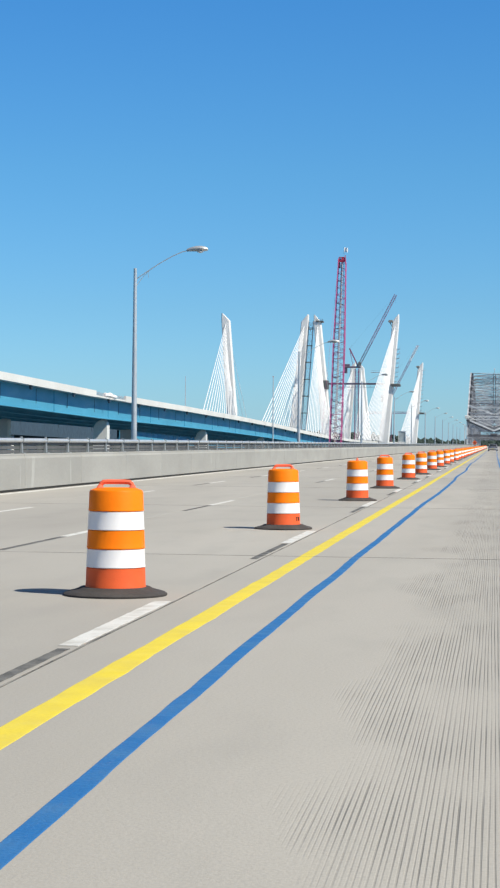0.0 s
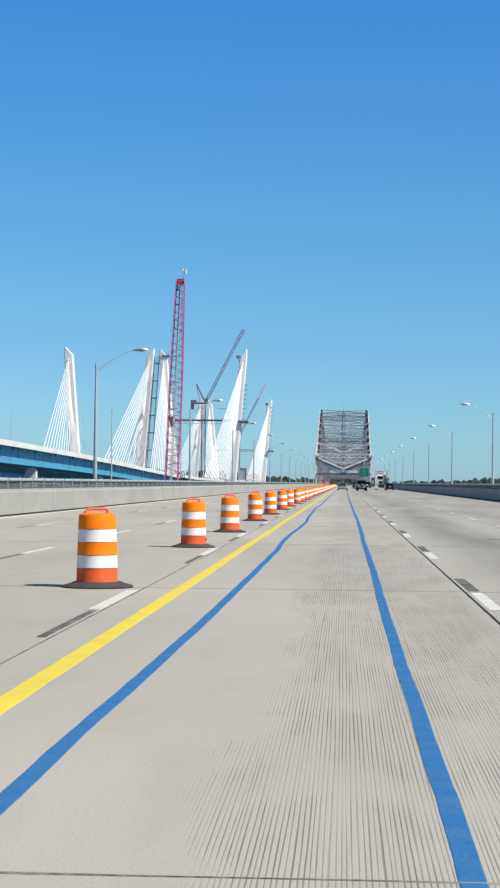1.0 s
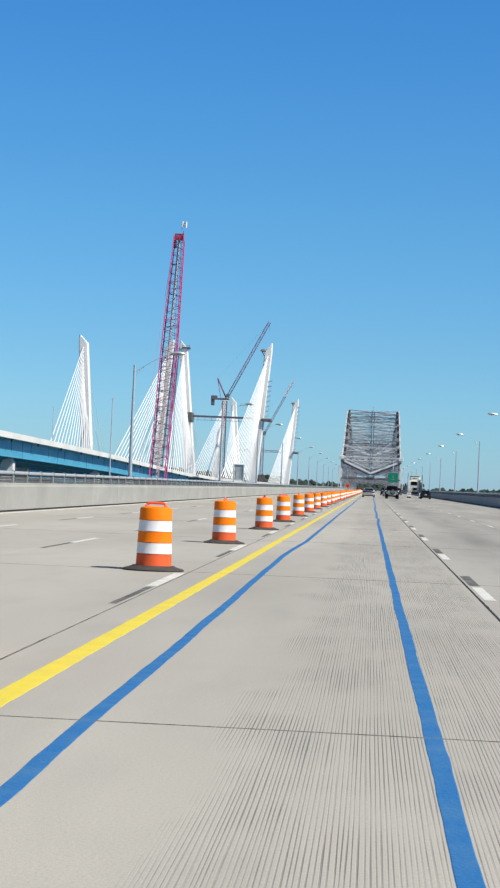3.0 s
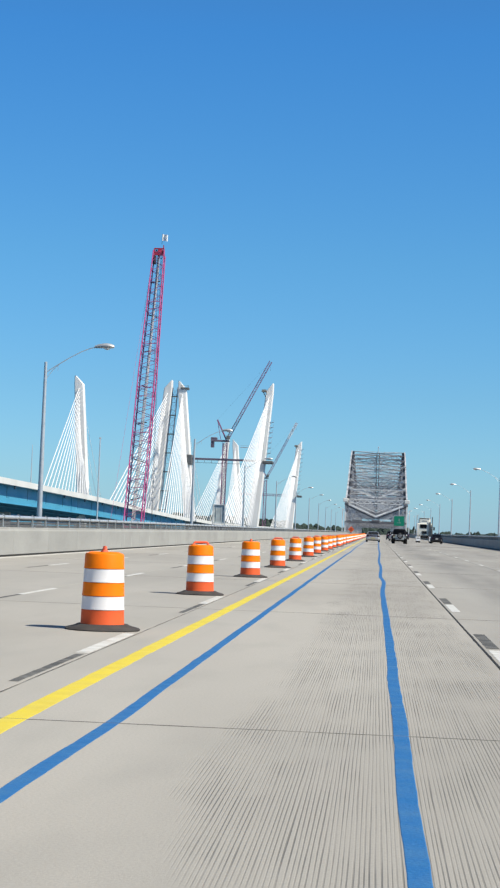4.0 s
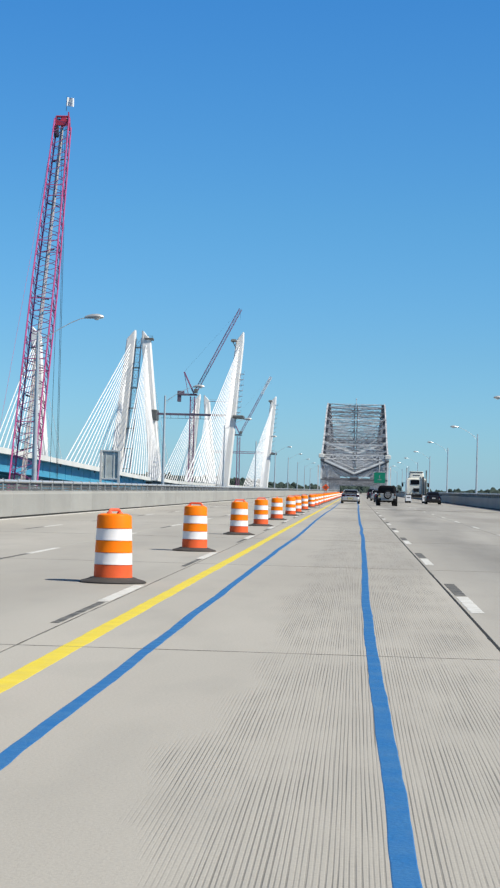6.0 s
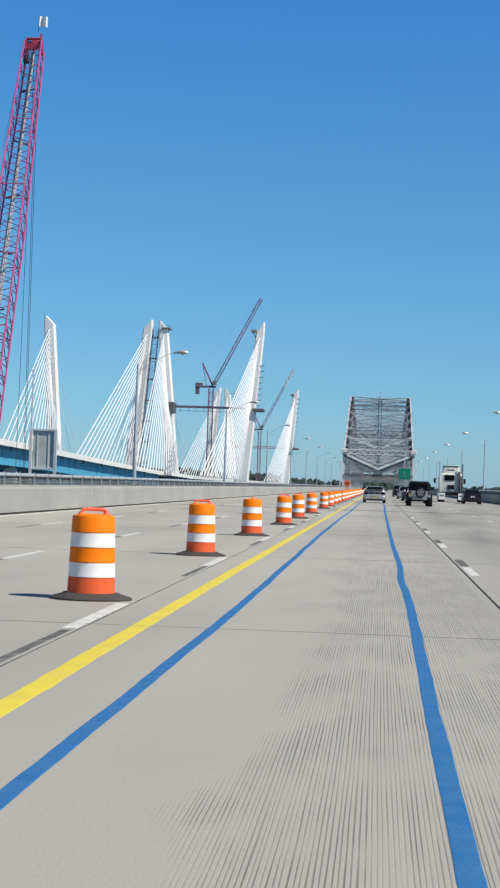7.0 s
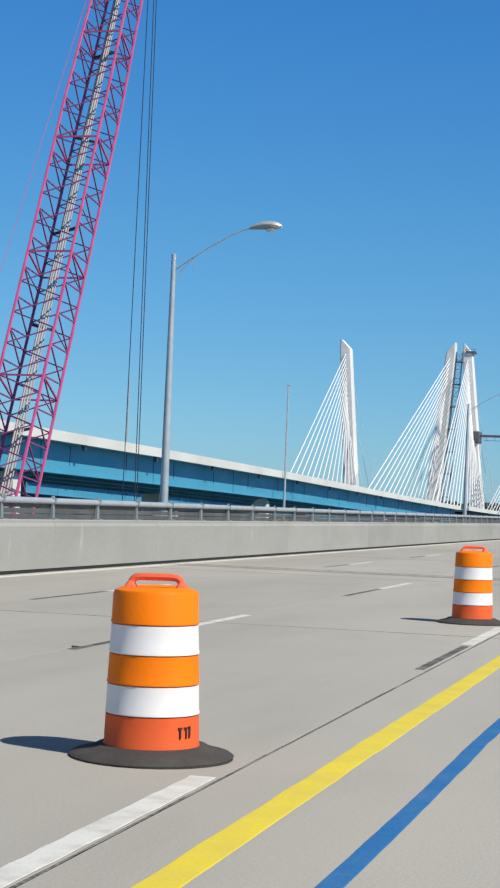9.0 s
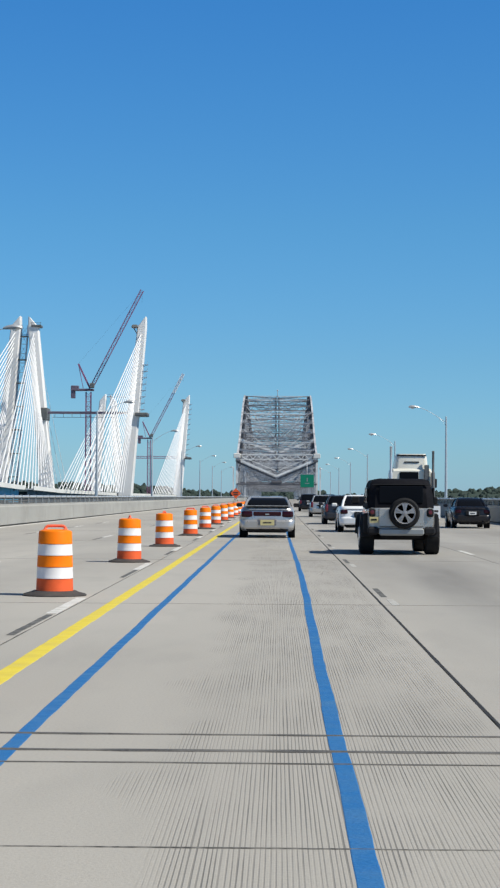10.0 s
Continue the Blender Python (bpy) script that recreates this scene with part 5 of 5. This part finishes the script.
def jeep(at):
    c = thing("off_road_car", "silver boxy off-road car with a black soft top and spare wheel", "car", "traffic on the bridge", at=at)
    w = 0.76
    part("tub", hull([(0.0, 0.62, 1.06, w - 0.06, w - 0.03), (0.08, 0.56, 1.08, w - 0.02, w), (1.2, 0.55, 1.08, w, w), (2.4, 0.55, 1.08, w, w), (2.9, 0.6, 1.08, w, w - 0.03), (3.6, 0.65, 1.04, w - 0.12, w - 0.16), (3.75, 0.7, 1.0, w - 0.2, w - 0.22)]), SILVER, c, smooth=True)
    part("tailgate", Shape().box((0, -0.02, 0.85), (1.02, 0.06, 0.42), chamfer=0.02), SILVER, c)
    part("soft_top", greenhouse([(1.06, 0.02, 2.55, w), (1.35, 0.04, 2.45, w - 0.02), (1.62, 0.12, 2.2, w - 0.07), (1.71, 0.22, 2.1, w - 0.12), (1.74, 0.4, 1.9, w - 0.26)]), CANVAS, c, "black canvas soft top", smooth=True)
    part("rear_window", Shape().box((0, 0.035, 1.37), (1.0, 0.05, 0.40), chamfer=0.02), GLASS, c, "dark plastic rear window")
    part("roof_seam", Shape().box((0, 0.09, 1.60), (1.3, 0.05, 0.025), chamfer=0.008), TRIM, c)
    for sx in (-1, 1):
        part("side_window", Shape().box((sx * (w - 0.01), 0.75, 1.36), (0.04, 1.0, 0.36), chamfer=0.01), GLASS, c)
        lamp = part("tail_lamp", Shape().box((sx * (w - 0.10), -0.03, 0.96), (0.15, 0.08, 0.19), chamfer=0.03), TRIM, c, "black tail lamp housing")
        part("lens", Shape().lathe([(0.002, -0.02), (0.045, -0.015), (0.05, 0.0), (0.05, 0.02)], 14, (sx * (w - 0.10), -0.07, 0.97), axis="y"), TAIL, lamp, "dark red lens", smooth=True)
        for y in (0.72, 3.1):
            flare = []
            for k in range(13):
                a = math.pi * (k / 12)
                cy, cz = y - math.cos(a) * 0.50, 0.42 + math.sin(a) * 0.46
                dy, dz = -math.cos(a), math.sin(a)
                flare.append([(sx * (w - 0.12), cy, cz), (sx * (w + 0.13), cy, cz - 0.01), (sx * (w + 0.13), cy + dy * 0.05, cz + dz * 0.04), (sx * (w - 0.12), cy + dy * 0.06, cz + dz * 0.06)])
            part("fender_flare", Shape().loft(flare), TRIM, c, "black plastic fender flare", smooth=True)
            wheel(c, sx * (w - (0.01 if y < 1 else 0.1)), y, 0.41, 0.32)
        # black sill block, added also to fill in the underbody shadow
        part("side_step", Shape().box((sx * (w + 0.02), 1.9, 0.45), (0.2, 1.5, 0.3), chamfer=0.04), TRIM, c)
        part("inner_wing", Shape().box((sx * (w - 0.03), 0.16, 0.72), (0.26, 0.16, 0.46), chamfer=0.04), TRIM, c)
        part("wing_mirror", Shape().box((sx * (w + 0.18), 2.45, 1.24), (0.2, 0.1, 0.18), chamfer=0.03), TRIM, c)
    bump = part("bumper", Shape().box((0, -0.12, 0.53), (1.02, 0.16, 0.17), chamfer=0.04), SIGN_BACK, c, "grey rear bumper")
    for sx in (-1, 1):
        part("bumper_end", Shape().box((sx * 0.64, -0.10, 0.55), (0.26, 0.16, 0.19), chamfer=0.05), TRIM, bump)
    part("frame", Shape().box((0, 1.8, 0.44), (0.9, 3.2, 0.12)).box((0, 0.72, 0.4), (1.3, 0.14, 0.14)), TRIM, c)
    sx0, sz = 0.06, 0.95
    spare = part("spare_tyre", Shape().lathe([(0.2, -0.12), (0.305, -0.13), (0.342, -0.09), (0.352, 0.0), (0.342, 0.09), (0.305, 0.12), (0.2, 0.12)], 30, (sx0, -0.20, sz), axis="y"), TYRE, c, "black spare tyre on the tailgate", smooth=True)
    rim = part("rim", Shape().lathe([(0.236, -0.035), (0.236, 0.0), (0.216, -0.01), (0.207, 0.05), (0.03, 0.05)], 26, (sx0, -0.31, sz), axis="y"), TRIM, spare, "dark wheel well", smooth=True)
    part("rim_lip", Shape().lathe([(0.212, 0.0), (0.236, -0.012), (0.242, 0.0), (0.236, 0.012), (0.212, 0.0)], 26, (sx0, -0.345, sz), axis="y"), SPARE_RIM, spare, smooth=True)
    part("hub", Shape().lathe([(0.02, -0.03), (0.055, -0.02), (0.065, 0.0), (0.065, 0.03)], 16, (sx0, -0.345, sz), axis="y"), SPARE_RIM, spare, smooth=True)
    for k in range(10):
        a = math.tau * (k // 2 + 0.25) / 5 + (0.16 if k % 2 else -0.16)
        fan = []
        for r, half, y in ((0.05, 0.022, -0.365), (0.13, 0.018, -0.36), (0.225, 0.034, -0.352)):
            cx, cz = sx0 + math.cos(a) * r, sz + math.sin(a) * r
            ux, uz = -math.sin(a) * half, math.cos(a) * half
            fan.append([(cx - ux, y, cz - uz), (cx + ux, y, cz + uz), (cx + ux, y + 0.03, cz + uz), (cx - ux, y + 0.03, cz - uz)])
        part("spoke", Shape().loft(fan), SPARE_RIM, spare)
    part("mount", Shape().box((sx0, -0.06, sz), (0.25, 0.14, 0.25)), TRIM, c)
    tag = part("number_plate", Shape().box((-0.62, -0.06, 0.80), (0.2, 0.02, 0.13)), PLATE, c, "plain yellow number plate")
    part("plate_bars", Shape().box((-0.62, -0.074, 0.80), (0.13, 0.006, 0.04)), TRIM, tag)
    return c


def tractor_unit(at):
    c = thing("lorry_tractor", "cream lorry tractor unit with sleeper cab and no trailer", "lorry", "traffic on the bridge", at=at)
    part("chassis", Shape().box((-0.42, 2.6, 0.85), (0.16, 5.4, 0.28)).box((0.42, 2.6, 0.85), (0.16, 5.4, 0.28)).box((0, 0.1, 0.85), (1.0, 0.15, 0.28)).box((0, 2.0, 0.85), (1.0, 0.2, 0.2)), TRIM, c)
    part("sleeper", hull([(2.9, 1.0, 2.72, 1.1, 1.05), (3.0, 0.95, 2.84, 1.16, 1.1), (4.6, 0.9, 2.9, 1.18, 1.12), (5.2, 0.9, 2.8, 1.18, 1.1)]), TRUCK_WHITE, c, smooth=True)
    part("cab", hull([(5.0, 0.6, 2.75, 1.15, 1.05), (6.0, 0.6, 2.7, 1.12, 1.0), (6.3, 0.6, 1.9, 1.05, 0.95), (7.6, 0.65, 1.65, 0.9, 0.8)]), TRUCK_WHITE, c, smooth=True)
    part("roof_fairing", slices([(2.72, 3.0, 5.7, 0.86, 0.2), (2.85, 3.02, 5.5, 0.88, 0.2), (3.3, 3.08, 4.9, 0.84, 0.2), (3.56, 3.1, 4.4, 0.80, 0.2), (3.64, 3.12, 4.2, 0.76, 0.18)]), TRUCK_WHITE, c, "cream roof air deflector", smooth=True)
    part("deflector_rim", Shape().box((0, 3.08, 3.55), (1.56, 0.06, 0.08), chamfer=0.02).box((0, 3.05, 3.2), (0.8, 0.06, 0.07), chamfer=0.02), TRIM, c)
    part("rear_window", Shape().box((-0.15, 2.88, 2.4), (1.0, 0.06, 0.55), chamfer=0.03), GLASS, c)
    part("side_fairing", Shape().box((0.78, 2.84, 2.0), (0.3, 0.14, 2.1), top=0.8, chamfer=0.03), RAIL_DARK, c, "dark grey heat shield")
    part("cab_vent", Shape().box((0, 2.87, 1.5), (0.6, 0.06, 0.4), chamfer=0.02), TRIM, c)
    for sx in (-1, 1):
        part("exhaust_stack", Shape().lathe([(0.06, 0.9), (0.1, 1.0), (0.1, 2.6), (0.065, 2.7), (0.065, 3.72 if sx > 0 else 3.95), (0.085, 3.76 if sx > 0 else 4.0), (0.03, 3.8 if sx > 0 else 4.04)], 12, (sx * 1.12, 2.75, 0)), GALV if sx < 0 else RAIL_DARK, c, smooth=True)
        part("wing_mirror", Shape().box((sx * 1.5, 6.0, 2.1), (0.22, 0.12, 0.5), chamfer=0.03).beam((sx * 1.1, 6.0, 2.3), (sx * 1.45, 6.0, 2.3), 0.04), TRIM, c)
        flap = part("mud_flap", Shape().box((sx * 0.95, -0.05, 0.56), (0.62, 0.03, 0.66)), SIGN_WHITE, c, "white mud flap")
        part("flap_bars", Shape().box((sx * 0.95, -0.07, 0.62), (0.4, 0.006, 0.1)), STENCIL, flap)
        part("tail_lamp", Shape().box((sx * 0.5, -0.02, 0.78), (0.16, 0.06, 0.1), chamfer=0.02), TAIL, c)
        for y in (0.7, 2.0):
            for dx in (0.78, 1.1):
                wheel(c, sx * dx, y, 0.5, 0.26, SIGN_BACK)
        wheel(c, sx * 1.0, 6.6, 0.5, 0.28, SIGN_BACK)
        part("fuel_tank", Shape().lathe([(0.05, 0), (0.3, 0.02), (0.3, 1.3), (0.05, 1.32)], 16, (sx * 0.98, 3.6, 0.75), axis="y"), CHROME, c, smooth=True)
    part("fifth_wheel", Shape().box((0, 1.3, 1.08), (0.95, 0.9, 0.12), chamfer=0.03).box((0, 0.8, 1.02), (0.5, 0.4, 0.1)), RAIL_DARK, c)
    part("air_hoses", Shape().path([(-0.3, 2.9, 1.7), (-0.3, 2.3, 1.35), (-0.25, 1.8, 1.2), (-0.2, 1.3, 1.3)], 0.03, 6).path([(0.3, 2.9, 1.7), (0.3, 2.4, 1.3), (0.2, 1.8, 1.25)], 0.03, 6), TRIM, c)
    return c


saloon("saloon_car", "silver saloon car with a rear spoiler and dark glass", (-0.29, 341.1, 0), SILVER, 4.7, 0.87, 0.98, 1.32, spoiler=True, glass_rear=0.62)
jeep((2.85, 325.3, 0))
saloon("saloon_car", "white saloon car behind the off-road car", (3.18, 351.2, 0), WHITE_CAR, 4.6, 0.86, 0.96, 1.40, PLATE_WHITE)
saloon("hatchback_car", "dark grey hatchback in the middle lane", (3.1, 370.3, 0), DARK_CAR, 4.4, 0.86, 0.95, 1.40, PLATE_WHITE, tall=True)
saloon("hatchback_car", "silver hatchback in the middle lane", (3.0, 401.5, 0), SILVER, 4.4, 0.87, 0.97, 1.44, PLATE_WHITE, tall=True)
saloon("estate_car", "black tall estate car near the truss", (2.85, 446.9, 0), BLACK_CAR, 4.7, 0.9, 1.0, 1.58, PLATE_WHITE, tall=True)
saloon("saloon_car", "black saloon car beside the parapet", (8.4, 361.6, 0), BLACK_CAR, 4.5, 0.80, 0.92, 1.32, PLATE_WHITE)
saloon("saloon_car", "silver saloon car far along the roadway", (-0.1, 470.0, 0), SILVER, 4.6, 0.86, 0.95, 1.40, PLATE_WHITE)
saloon("estate_car", "dark grey tall estate car far along the roadway", (6.2, 500.0, 0), DARK_CAR, 4.6, 0.88, 1.02, 1.65, PLATE_WHITE, tall=True)
tractor_unit((7.15, 377.0, 0))

# ---------- road slabs ----------


def slab_mesh(x0, x1, length):
    q = 0.002
    w, cx = x1 - x0, (x0 + x1) / 2
    rings = []
    for z, k in ((-0.07, 0.0), (-q, 0.0), (0.0, q)):
        rings.append([(x0 + k, k, z), (x1 - k, k, z), (x1 - k, length - k, z), (x0 + k, length - k, z)])
    return part("slab", Shape().loft(rings), CONCRETE_ROAD, road)


JOINTS = [-25.95 + 15.1 * i for i in range(32)]
GAP = 0.012
strips = ((LEFT_FACE, -5.50, 0.008), (-5.49, SEAM_L - 0.012, 0.008), (SEAM_L + 0.010, SEAM_R - 0.014, 0.0), (SEAM_R + 0.014, 4.44, 0.0), (4.455, RIGHT_FACE, 0.0))
for x0, x1, g in strips:
    master = slab_mesh(x0, x1, 15.1 - GAP)
    master.location = (0, JOINTS[0], 0)
    for y in JOINTS[1:]:
        piece("slab", master.data, road, (0, y, 0))
# tar sealant in the joints between slabs
for y in JOINTS[1:]:
    s = Shape()
    n = 60
    xs = [LEFT_FACE + 0.02 + (RIGHT_FACE - LEFT_FACE - 0.04) * i / n for i in range(n + 1)]
    e = [0.007 * noise.noise((x * 3.1, y, 0)) for x in xs]
    w = [0.008 + 0.007 * noise.noise((x * 2.3, y, 5)) for x in xs]
    vs = [(x, y - GAP / 2 + a + k * h, 0.0025 if abs(k) < 1 else 0.0005) for x, a, h in zip(xs, e, w) for k in (-1.5, -0.8, 0.8, 1.5)]
    s.add(vs, [(4 * i + j, 4 * i + 4 + j, 4 * i + 5 + j, 4 * i + 1 + j) for i in range(n) for j in range(3)])
    tagged(part("joint_sealant", s, JOINT_WORN), "worn dark tar sealant across the roadway between slabs", "road joint")
# steel expansion joint across the deck
joint = thing("expansion_joint", "rusty steel expansion joint strips across the roadway", "expansion joint")
for y, half in ((293.25, 0.011), (293.68, 0.030), (294.3, 0.020)):
    s, n = Shape(), 160
    xs = [0.12 + 22.9 * (i / n - 0.5) for i in range(n + 1)]
    vs = []
    for x in xs:
        mid = y + 0.012 * noise.noise((x * 0.9, y, 1)) + 0.006 * noise.noise((x * 6, y, 2))
        h = half * (1 + 0.7 * noise.noise((x * 2.7, y, 3)) + 0.4 * noise.noise((x * 11, y, 4)))
        vs += [(x, mid + k * h, z) for k, z in ((-1.2, 0.0005), (-0.9, 0.0045), (0.9, 0.0045), (1.2, 0.0005))]
    s.add(vs, [(4 * i + j, 4 * i + 4 + j, 4 * i + 5 + j, 4 * i + 1 + j) for i in range(n) for j in range(3)])
    part("strip", s, EXPANSION, joint)
